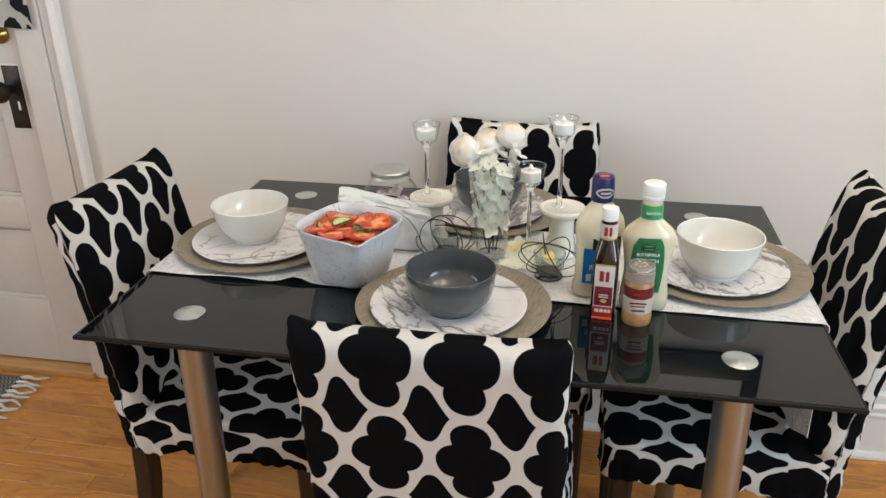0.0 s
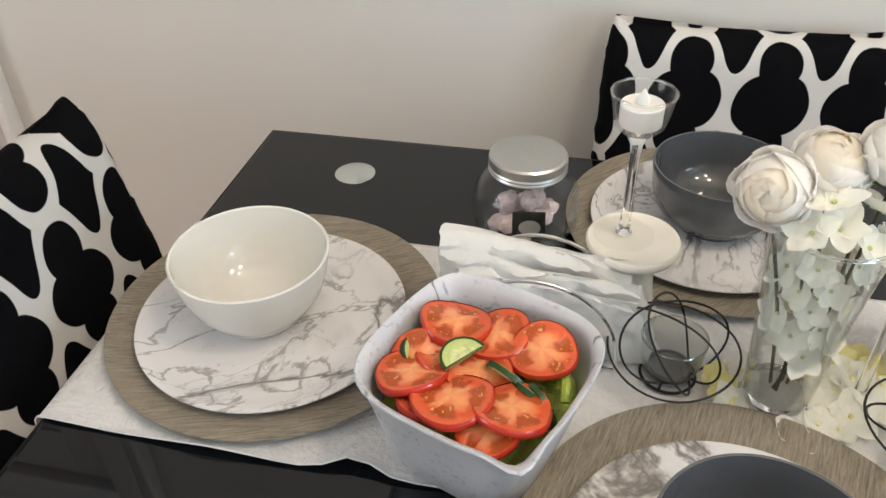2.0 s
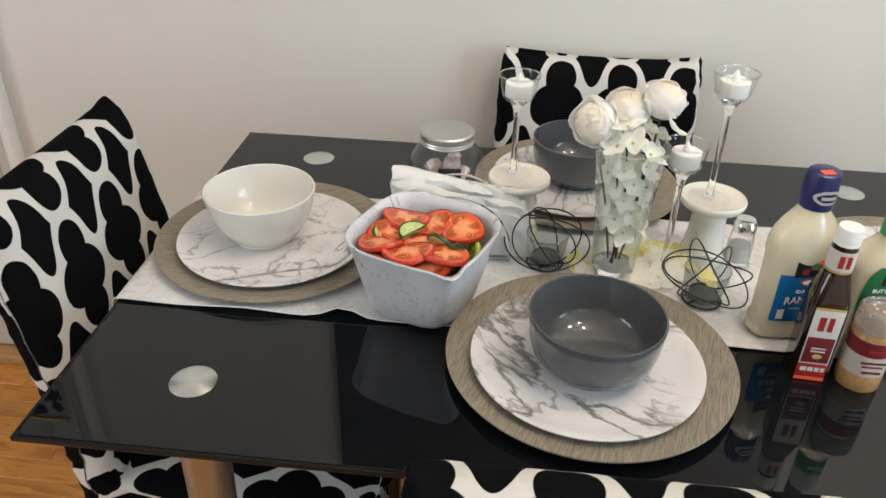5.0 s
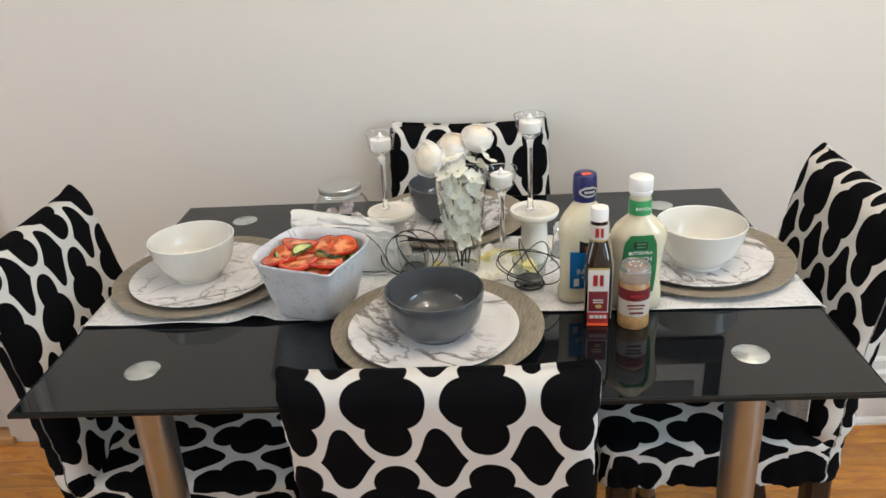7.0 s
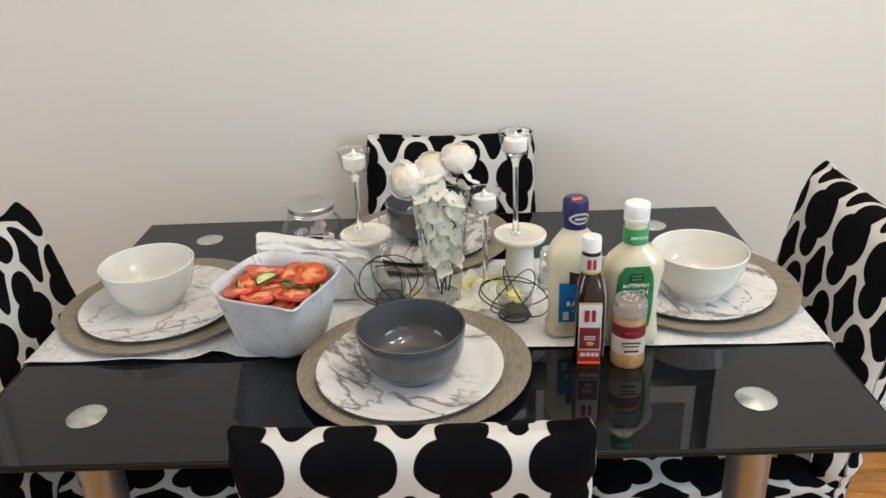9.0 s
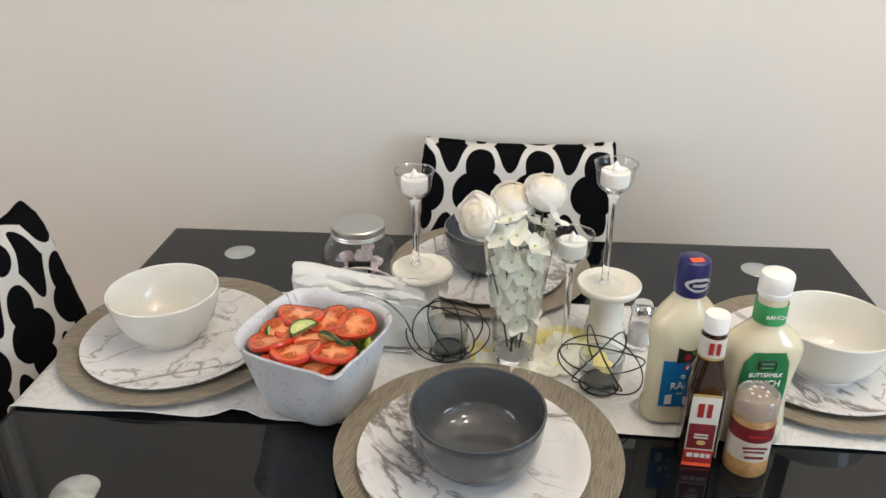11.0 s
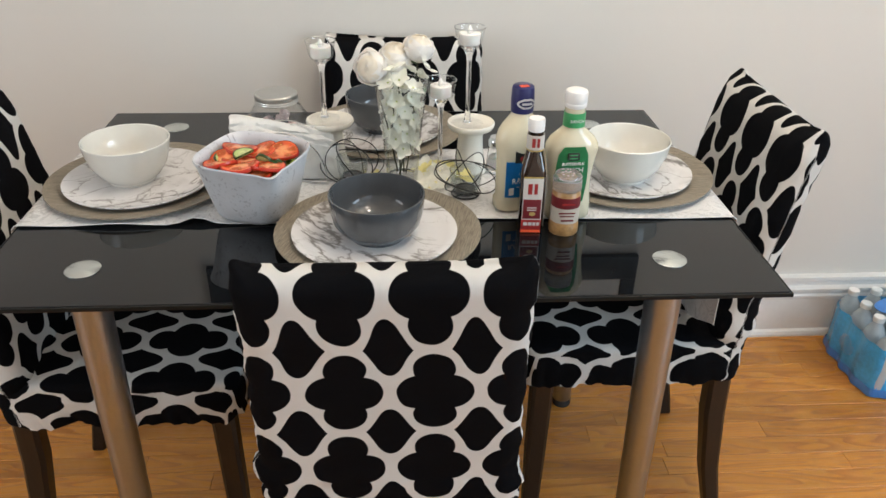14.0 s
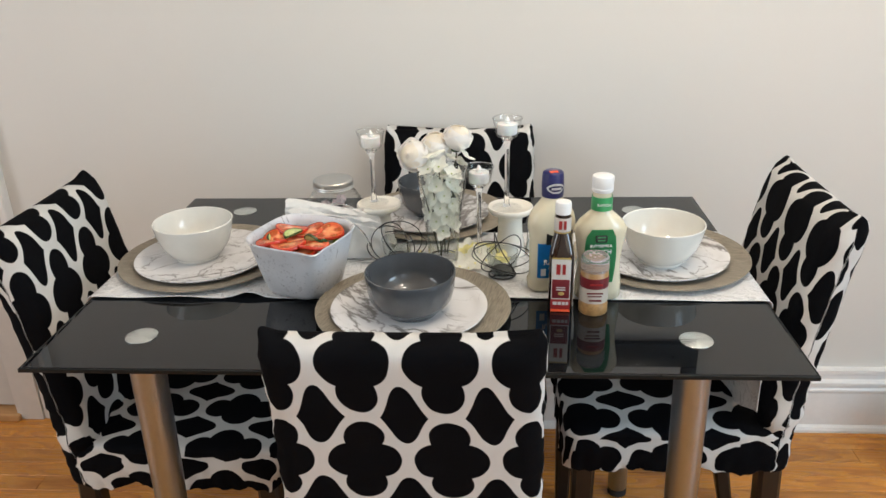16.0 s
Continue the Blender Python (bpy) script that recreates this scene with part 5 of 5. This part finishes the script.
def blossom(at, face, size, seed, mat="petal", heart="yellow"):
    fl = thing("silk_blossom", "white silk orchid blossom with greenish heart" if mat == "petal" else "soft yellow silk blossom on the runner", "flower",
               Matrix.Translation(at) @ Vector(face).to_track_quat("Z", "Y").to_matrix().to_4x4(), "flowers")
    for k in range(5):
        bm = petal_mesh(size * (0.9 + 0.15 * math.sin(seed + k * 2)), size * 0.78, 0.35 + 0.35 * math.sin(seed * 3 + k), 0.12, 6, size * 0.04, seed + k)
        part("petal", bm, M[mat], fl, "", pose(0, 0, 0, 0, -8, 72 * k + seed * 30), 80)
    part("heart", lathe([(0, 0), (size * 0.08, 0.0), (size * 0.09, size * 0.08), (0, size * 0.14)], 10), M[heart], fl, "yellow-green heart")
    return fl


rnd = random.Random(4)
for i in range(36):
    a, hgt = i * 2.39996, 0.070 + 0.112 * (i / 35)
    rr = (0.0265 + 0.012 * max(0, (hgt - 0.03) / 0.15)) * (0.45 + 0.35 * rnd.random())
    p = VASE + Vector((rr * math.cos(a), rr * math.sin(a), hgt))
    blossom(p, (math.cos(a), math.sin(a), 0.0 + 0.5 * rnd.random()), 0.0165 + 0.004 * rnd.random(), i * 1.7, "petal", "pistil")
for i, (dx, dy, z) in enumerate(((0.030, -0.030, 0.975), (0.050, -0.012, 0.985), (0.042, 0.012, 0.992), (0.012, -0.034, 0.972), (0.064, 0.010, 0.970), (0.074, -0.014, 0.992), (0.022, -0.026, 0.994), (0.052, -0.030, 0.962))):
    blossom((dx, dy, z), (dx - 0.033, dy + 0.02, 0.03), 0.022, i * 2.3, "petal", "pistil")
for i, (x, y, dz, s, mat) in enumerate(((-0.016, 0.004, 0.012, 0.017, "yellow"), (-0.002, -0.026, 0.006, 0.027, "petal"), (0.074, 0.034, 0.010, 0.020, "yellow"), (0.106, 0.050, 0.010, 0.021, "yellow"),
                                        (0.068, -0.012, 0.006, 0.026, "petal"), (0.085, 0.010, 0.006, 0.026, "petal"), (0.117, 0.015, 0.006, 0.024, "petal"), (0.058, 0.020, 0.008, 0.018, "yellow"),
                                        (0.045, -0.045, 0.006, 0.024, "petal"), (0.010, 0.020, 0.006, 0.020, "petal"), (0.134, 0.022, 0.008, 0.018, "yellow"), (0.080, -0.034, 0.006, 0.020, "petal"))):
    blossom((x, y, CLOTH + dz * 0.5), (0.2 * math.sin(i * 2), -0.25, 1), s, i * 3.1, mat)
for i, (x, y, dz, s, mat) in enumerate(((0.092, -0.020, 0.012, 0.026, "petal"), (0.100, 0.024, 0.014, 0.026, "petal"), (0.076, 0.052, 0.012, 0.024, "petal"), (0.112, -0.010, 0.016, 0.022, "petal"),
                                        (0.090, 0.040, 0.020, 0.019, "yellow"), (0.122, 0.040, 0.014, 0.019, "yellow"), (0.064, -0.034, 0.012, 0.020, "petal"), (-0.008, -0.012, 0.012, 0.018, "yellow"))):
    blossom((x, y, CLOTH + dz * 0.5), (0.3 * math.sin(i * 2.6), -0.4, 1), s, 0.7 + i * 2.7, mat)
blossom((0.142, -0.053, CLOTH + 0.030), (0.1, -0.3, 1), 0.019, 2.2, "yellow")


# ---- bottles ----
def oval_body(rows, n=56):
    """An oval bottle from (half width, half depth, height, squareness) rows."""
    return rings([super_ring(a, b, z, n, p) for a, b, z, p in rows])


def on_front(hx, hy, power, x0, x1, z0, z1, lift, shape=None, n=14, k=8):
    """A thin label wrapped on the front (-y) of an oval body of half sizes hx, hy."""
    bm = bmesh.new()
    g = []
    for j in range(k + 1):
        z = z0 + (z1 - z0) * j / k
        row = []
        for i in range(n + 1):
            x = x0 + (x1 - x0) * i / n
            if shape:
                x *= shape(j / k)
            c = min(0.999, abs(x) / hx)
            y = -hy * (1 - c ** power) ** (1 / power)
            row.append(bm.verts.new((x, y - lift, z)))
        g.append(row)
    for p, q in zip(g, g[1:]):
        for i in range(n):
            bm.faces.new((p[i], p[i + 1], q[i + 1], q[i]))
    bmesh.ops.solidify(bm, geom=bm.faces, thickness=-0.0003)
    return bm


def lettering(word, size, z, x, y, parent, mat, label):
    part("lettering", text_mesh(word, size), M[mat], parent, label, pose(x, y, z, 90))


def bars(parent, mat, rows, y):
    """Print too small to read, as plain bars (x0, x1, z0, z1)."""
    for x0, x1, z0, z1 in rows:
        part("print_bar", box(x0, x1, y - 0.0004, y, z0, z1), M[mat], parent)


# ranch dressing with a navy cap and a blue label
kb = thing("dressing_bottle", "ranch dressing bottle with navy cap and blue label", "bottle", pose(0.224, -0.099, CLOTH, 0, 0, 14) @ Matrix.Diagonal((0.95, 0.95, 0.985, 1)), "bottles")
part("body", oval_body([(0.038, 0.022, 0.0, 2.6), (0.042, 0.026, 0.004, 2.6), (0.0425, 0.0265, 0.018, 2.6), (0.0385, 0.0255, 0.025, 2.6), (0.0385, 0.026, 0.07, 2.6), (0.0395, 0.0265, 0.100, 2.5), (0.0425, 0.0272, 0.114, 2.4), (0.0428, 0.0272, 0.126, 2.3), (0.0390, 0.0258, 0.140, 2.2), (0.0325, 0.0235, 0.150, 2.1),
                        (0.0245, 0.0205, 0.159, 2.0), (0.0185, 0.0182, 0.166, 2.0), (0.0165, 0.0165, 0.170, 2.0), (0.0165, 0.0165, 0.176, 2)]), M["dressing"], kb, "bottle of cream-coloured dressing", sharp=50)
cap = part("cap", lathe([(0, 0.170), (0.0185, 0.170), (0.0192, 0.172), (0.0196, 0.190), (0.0188, 0.207), (0.0180, 0.2115), (0.0155, 0.2135), (0, 0.2138)], 40), M["capblue"], kb, "navy plastic cap")
part("logo", on_front(0.0196, 0.0196, 2.0, -0.0155, 0.0155, 0.179, 0.196, 0.0004, lambda v: math.sqrt(max(0.15, 1 - (2 * v - 1) ** 2))), M["capwhite"], cap, "white oval logo on the cap")
part("logo_centre", on_front(0.0196, 0.0196, 2.0, -0.0125, 0.0135, 0.1825, 0.1925, 0.0009, lambda v: math.sqrt(max(0.2, 1 - (2 * v - 1) ** 2))), M["capblue"], cap)
part("logo_bar", on_front(0.0196, 0.0196, 2.0, -0.0085, 0.0095, 0.1855, 0.1895, 0.0013), M["capwhite"], cap)
part("price_sticker", box(-0.009, 0.006, -0.013, -0.003, 0.2137, 0.2143), M["orange"], cap, "orange price sticker")
part("label", on_front(0.041, 0.026, 2.6, -0.031, 0.033, 0.028, 0.092, 0.0006), M["labelblue"], kb, "bright blue label")
part("picture", on_front(0.041, 0.026, 2.6, -0.017, 0.033, 0.090, 0.112, 0.0008), M["labeldark"], kb, "dark salad picture on the label")
for x, z, r, mat in ((-0.004, 0.097, 0.005, "labelred"), (0.006, 0.104, 0.006, "green"), (0.016, 0.098, 0.005, "lettuce"), (0.024, 0.104, 0.005, "green"), (0.012, 0.109, 0.0035, "orange")):
    part("print_spot", lathe([(0, 0), (r, 0), (r * 0.9, 0.0006), (0, 0.0008)], 14), M[mat], kb, "", pose(x, -0.0262, z, 90))
part("logo", lathe([(0, 0), (0.0125, 0), (0.0125, 0.0006), (0, 0.0008)], 28), M["labelred"], kb, "red and white oval logo", pose(0.005, -0.0266, 0.083, 90) @ Matrix.Diagonal((1, 0.42, 1, 1)))
part("logo_centre", lathe([(0, 0), (0.010, 0), (0.010, 0.0006), (0, 0.0008)], 28), M["capwhite"], kb, "", pose(0.005, -0.0272, 0.083, 90) @ Matrix.Diagonal((1, 0.3, 1, 1)))
lettering("CLASSIC", 0.0062, 0.0705, 0.002, -0.0270, kb, "capwhite", "the word CLASSIC in white")
lettering("RANCH", 0.0135, 0.058, 0.002, -0.0270, kb, "capwhite", "the word RANCH in white")
bars(kb, "capwhite", [(-0.012, 0.014, 0.046, 0.0475), (-0.026, -0.017, 0.033, 0.046)], -0.0262)

# buttermilk ranch with a white cap and a green label
gb = thing("dressing_bottle", "buttermilk ranch bottle with white cap and green label", "bottle", pose(0.301, -0.135, CLOTH, 0, 0, 4) @ Matrix.Diagonal((0.93, 0.93, 0.985, 1)), "bottles")
part("body", oval_body([(0.036, 0.022, 0.0, 2.8), (0.0405, 0.026, 0.004, 2.8), (0.0410, 0.0265, 0.025, 2.8), (0.0375, 0.026, 0.055, 2.7), (0.0375, 0.026, 0.075, 2.6), (0.0415, 0.0265, 0.100, 2.5), (0.0455, 0.0272, 0.120, 2.3), (0.0450, 0.0272, 0.129, 2.3), (0.0385, 0.025, 0.140, 2.2), (0.0255, 0.020, 0.151, 2.1),
                        (0.0185, 0.018, 0.157, 2.0), (0.0172, 0.0172, 0.165, 2.0), (0.0165, 0.0165, 0.194, 2.0)]), M["dressing"], gb, "bottle of cream-coloured dressing", sharp=50)
part("neck_label", lathe([(0.0178, 0.160), (0.0186, 0.160), (0.0182, 0.183), (0.0174, 0.183)], 40), M["labelgreen"], gb, "green neck band")
lettering("RANCH", 0.0068, 0.171, 0.0, -0.0187, gb, "capwhite", "the word RANCH on the neck band")
part("cap", lathe([(0, 0.190), (0.0168, 0.190), (0.0186, 0.1925), (0.0186, 0.1965), (0.0178, 0.1975), (0.0186, 0.199), (0.0188, 0.2135), (0.0178, 0.2165), (0.0150, 0.2180), (0, 0.2182)], 40), M["capwhite"], gb, "white plastic screw cap")
part("label", on_front(0.041, 0.0265, 2.7, -0.031, 0.025, 0.036, 0.132, 0.0012, lambda v: 0.80 + 0.20 * math.sin(math.pi * min(1, v * 0.9 + 0.05)) - 0.35 * max(0, v - 0.86) * 4, 18, 14), M["labelgreen"], gb, "green shield-shaped label")
part("logo", box(-0.013, 0.007, -0.0292, -0.0276, 0.110, 0.122, 0.002), M["labeldark"], gb, "small dark logo plate")
bars(gb, "labelgreen", [(-0.010, 0.004, 0.1125, 0.1140), (-0.010, 0.004, 0.1180, 0.1195)], -0.0292)
lettering("BUTTERMILK", 0.0068, 0.1035, -0.003, -0.0288, gb, "capwhite", "the word BUTTERMILK in white")
lettering("RANCH", 0.0108, 0.0925, -0.003, -0.0288, gb, "capwhite", "the word RANCH in white")
bars(gb, "capwhite", [(-0.018, 0.012, 0.079, 0.081), (-0.015, 0.009, 0.074, 0.076)], -0.0284)

# square brown sauce bottle
ab = thing("sauce_bottle", "square brown steak sauce bottle with white cap", "bottle", pose(0.236, -0.170, H, 0, 0, -4) @ Matrix.Diagonal((0.93, 0.93, 0.99, 1)), "bottles")
part("body", oval_body([(0.0195, 0.0195, 0.0, 6), (0.0212, 0.0212, 0.003, 6), (0.0212, 0.0212, 0.098, 6), (0.0205, 0.0205, 0.104, 5), (0.0175, 0.0175, 0.120, 3.5), (0.0145, 0.0145, 0.134, 2.5), (0.0135, 0.0135, 0.142, 2.0), (0.0125, 0.0125, 0.168, 2)], 48), M["sauce"], ab, "dark brown glass body", sharp=40)
part("cap", lathe([(0, 0.168), (0.0130, 0.168), (0.0136, 0.169), (0.0136, 0.171), (0.0130, 0.172), (0.0138, 0.173), (0.0138, 0.185), (0.0130, 0.188), (0, 0.1885)], 36), M["capwhite"], ab, "white plastic screw cap")
part("label", box(-0.0165, 0.0165, -0.0222, -0.0213, 0.010, 0.096, 0.0004), M["labelwhite"], ab, "white front label")
part("label", box(0.0213, 0.0222, -0.0165, 0.0165, 0.010, 0.096, 0.0004), M["labelwhite"], ab, "white side label")
part("label_arch", box(-0.0165, 0.0165, -0.0224, -0.0214, 0.0955, 0.0985, 0.0008), M["gold"], ab, "gold arched label border")
part("label_foot", box(-0.0168, 0.0168, -0.0226, -0.0214, 0.006, 0.024, 0.0004), M["labelred"], ab, "red label foot")
part("label_edge", box(-0.0168, 0.0168, -0.0226, -0.0214, 0.001, 0.0055, 0.0004), M["orange"], ab, "orange label edge")
part("panel", box(-0.0150, 0.0150, -0.0228, -0.0220, 0.026, 0.060, 0.0004), M["labelmaroon"], ab, "dark red label panel")
bars(ab, "labelwhite", [(-0.008, 0.008, 0.0445, 0.0465), (-0.008, 0.008, 0.0405, 0.0425), (-0.013, -0.006, 0.014, 0.0195), (-0.0045, 0.0015, 0.014, 0.0195), (0.003, 0.008, 0.014, 0.0195), (0.0095, 0.014, 0.014, 0.0195)], -0.0226)
part("print_spot", lathe([(0, 0), (0.0055, 0), (0.005, 0.0004), (0, 0.0005)], 16), M["gold"], ab, "", pose(0.001, -0.0228, 0.0345, 90) @ Matrix.Diagonal((1, 0.6, 1, 1)))


def red_mark(z, k, y):
    bm = box(-0.0085 * k, -0.0015 * k, y - 0.0005, y, z - 0.009 * k, z + 0.009 * k)
    box(0.002 * k, 0.0075 * k, y - 0.0005, y, z - 0.009 * k, z + 0.009 * k, bm=bm)
    part("logo", bm, M["labelred"], ab, "red block logo")


red_mark(0.078, 1.0, -0.0224)
part("neck_label", lathe([(0.0138, 0.140), (0.0146, 0.140), (0.0146, 0.163), (0.0138, 0.163)], 36), M["labelwhite"], ab, "white neck label")
part("neck_border", lathe([(0.0140, 0.1375), (0.0148, 0.1375), (0.0148, 0.1395), (0.0140, 0.1395)], 36), M["gold"], ab)
red_mark(0.152, 0.8, -0.0146)

# spice jar
sj = thing("spice_jar", "clear spice jar with maroon label and brown powder", "jar", pose(0.289, -0.182, H), "bottles")
part("body", lathe([(0, 0), (0.0222, 0), (0.0235, 0.002), (0.0235, 0.016), (0.0225, 0.0185), (0.0225, 0.070), (0.020, 0.074), (0.0195, 0.078), (0, 0.078)], 44), M["spicepowder"], sj, "brown spice showing through clear plastic")
part("label", lathe([(0.0224, 0.022), (0.0231, 0.022), (0.0231, 0.048), (0.0224, 0.048)], 44), M["labelbeige"], sj, "beige paper label")
part("label", lathe([(0.0224, 0.048), (0.0232, 0.048), (0.0232, 0.066), (0.0224, 0.066)], 44), M["labelmaroon"], sj, "maroon label band")
bars(sj, "labelmaroon", [(-0.014, 0.012, 0.040, 0.0425), (-0.012, 0.010, 0.035, 0.037), (-0.010, 0.010, 0.027, 0.030)], -0.0228)
bars(sj, "labelred", [(-0.010, 0.011, 0.055, 0.058)], -0.0230)
part("cap", lathe([(0, 0.074), (0.0215, 0.074), (0.0228, 0.0755), (0.0228, 0.094), (0.0215, 0.0985), (0.0190, 0.1005), (0.0180, 0.0992), (0, 0.0992)], 44), M["clearplastic"], sj, "milky clear plastic cap")
for k in range(7):
    a = 2 * math.pi * k / 7
    part("shaker_hole", lathe([(0, 0), (0.0018, 0), (0.0018, 0.0004), (0, 0.0005)], 10), M["candy"], sj, "", pose(0.009 * math.cos(a), 0.009 * math.sin(a), 0.0992))

# salt shaker behind the bottles
ss = thing("salt_shaker", "small glass salt shaker with a chrome cap", "shaker", pose(0.206, 0.046, CLOTH), "centrepiece")
part("body", lathe([(0, 0), (0.017, 0), (0.018, 0.002), (0.0165, 0.03), (0.0145, 0.05), (0.0135, 0.05), (0.0150, 0.03), (0.0160, 0.006), (0, 0.006)], 32), M["glass"], ss)
part("salt", lathe([(0, 0.0065), (0.0155, 0.0065), (0.0146, 0.028), (0, 0.029)], 28), M["wax"], ss, "white salt")
part("cap", lathe([(0, 0.049), (0.0142, 0.049), (0.0155, 0.050), (0.0160, 0.054), (0.0155, 0.062), (0.012, 0.0665), (0, 0.068)], 32), M["chrome"], ss, "chrome cap")

# ---- on the floor ----
# shrink-wrapped water bottles against the skirting
pack = thing("water_pack", "shrink-wrapped pack of small water bottles in blue film", "water bottles", pose(1.265, 0.53, 0, 0, 0, 0))
for i in range(6):
    for j in range(4):
        x, y = 0.036 + 0.066 * i, -0.036 - 0.066 * j
        b = part("bottle", lathe([(0, 0.002), (0.026, 0.002), (0.031, 0.008), (0.030, 0.05), (0.0315, 0.09), (0.031, 0.135), (0.024, 0.160), (0.0135, 0.178), (0.0125, 0.188), (0, 0.188)], 18), M["water"], pack, "clear plastic water bottle", pose(x, y, 0))
        part("cap", lathe([(0, 0.186), (0.0145, 0.186), (0.0148, 0.199), (0.0135, 0.2005), (0, 0.2008)], 16), M["capwhite"], b, "white screw cap")
wx, wy = 0.20, -0.135


def film_rows(levels, n=96):
    rows = []
    for hx, hy, z in levels:
        row = []
        for i, (x, y, _) in enumerate(super_ring(hx, hy, 0, n, 7.0)):
            d = Vector((x, y, 0)).normalized()
            w = 0.004 * math.cos(2 * math.pi * x / 0.066) * (abs(y) > hy * 0.9) + 0.004 * math.cos(2 * math.pi * y / 0.066) * (abs(x) > hx * 0.9)
            w += 0.004 * noise.noise(Vector((x * 20, y * 20, z * 25)))
            row.append((wx + x + d.x * w, wy + y + d.y * w, z + 0.006 * noise.noise(Vector((x * 14, y * 14, 1.0))) * (z > 0.05)))
        rows.append(row)
    return rows


part("film", rings(film_rows([(0.198, 0.132, 0.001), (0.203, 0.137, 0.012), (0.203, 0.137, 0.05), (0.204, 0.137, 0.09), (0.203, 0.137, 0.132), (0.2015, 0.1355, 0.152)]), True, False), M["film"], pack, "blue printed shrink film", sharp=70)
part("film_band", rings(film_rows([(0.2045, 0.1385, 0.004), (0.2055, 0.1395, 0.014), (0.2055, 0.1395, 0.030)]), False, False), M["filmdark"], pack, "navy printed film band", sharp=70)
part("film_print", rings([[(wx - 0.03 + 0.13 * math.cos(a), wy + 0.055 * math.sin(a), z) for a in (2 * math.pi * k / 36 for k in range(36))] for z in (0.2035, 0.2045)]), M["filmdark"], pack, "navy logo patch on the film")
part("film_top", rings(film_rows([(0.2020, 0.1358, 0.152), (0.199, 0.132, 0.166), (0.188, 0.120, 0.190), (0.17, 0.10, 0.2025), (0.08, 0.05, 0.2030)]), False, True), M["filmclear"], pack, "clear shrink film over the caps", sharp=70)
part("carry_hole", rings([[(wx - 0.2065 - d, wy + 0.035 * math.cos(a), 0.085 + 0.028 * math.sin(a)) for a in (2 * math.pi * k / 28 for k in range(28))] for d in (0.0, 0.002)]), M["filmclear"], pack, "oval opening in the film's end")

# woven mat by the door, with a knotted fringe
rugt = thing("door_mat", "grey and white chevron woven mat with knotted fringe", "rug", pose(-1.52, 0.30, 0.0, 0, 0, 4))
bm = box(-0.75, 0.0, -0.28, 0.22, 0.0035, 0.0095, 0.002)
part("weave", bm, M["rug"], rugt)
for k in range(20):
    y = -0.268 + 0.0252 * k
    part("fringe_tassel", tube(curve_points([(-0.004, y, 0.007), (0.025, y + 0.004 * math.sin(k * 3), 0.010), (0.05, y + 0.010 * math.sin(k * 2.3), 0.006), (0.085, y + 0.016 * math.sin(k * 1.7), 0.0045)], 3), [0.004, 0.006, 0.007, 0.0065, 0.005, 0.0045, 0.005, 0.0045, 0.0035, 0.002], 6), M["fringe"], rugt)

# ---- floor of oak strips ----
floor = thing("floor", "honey-coloured oak strip floor with a satin varnish", "floor", pose(0, 0, 0), kind="structure")
part("subfloor", box(WEST - 0.1, EAST + 0.1, SOUTH - 0.1, WALL_Y + 0.14, -0.06, -0.006), M["gap"], floor)
SW = 0.057


def strip(length):
    bm = box(-length / 2 + 0.0003, length / 2 - 0.0003, -SW / 2 + 0.0004, SW / 2 - 0.0004, -0.02, 0.0)
    top = [e for e in bm.edges if all(abs(v.co.z) < 1e-6 for v in e.verts)]
    bmesh.ops.bevel(bm, geom=top, offset=0.0006, segments=1, affect="EDGES")
    return bm


lengths = (0.45, 0.62, 0.8, 1.0, 1.25)
pool = [mesh_of("plank", strip(l), M["floor"], 30) for l in lengths]
pr = random.Random(11)
rest = bmesh.new()
made = 0
y = WALL_Y + 0.012 - SW / 2
while y > SOUTH - 0.03:
    x = WEST - pr.random() * 0.6
    while x < EAST:
        k = pr.randrange(5)
        l = lengths[k]
        if y > -0.62 and -2.3 < x + l / 2 < 2.1 and x > WEST - 0.05 and made < 300:
            ob = new("plank", pool[k])
            ob.parent = floor
            ob.location = (x + l / 2, y, 0)
            made += 1
        else:
            box(max(x, WEST - 0.05) + 0.0003, min(x + l, EAST + 0.05) - 0.0003, y - SW / 2 + 0.0004, y + SW / 2 - 0.0004, -0.004, 0.0, bm=rest)
        x += l
    y -= SW
tagged(part("planking", rest, M["floor"], floor), "oak strips out towards the room", kind="stuff")
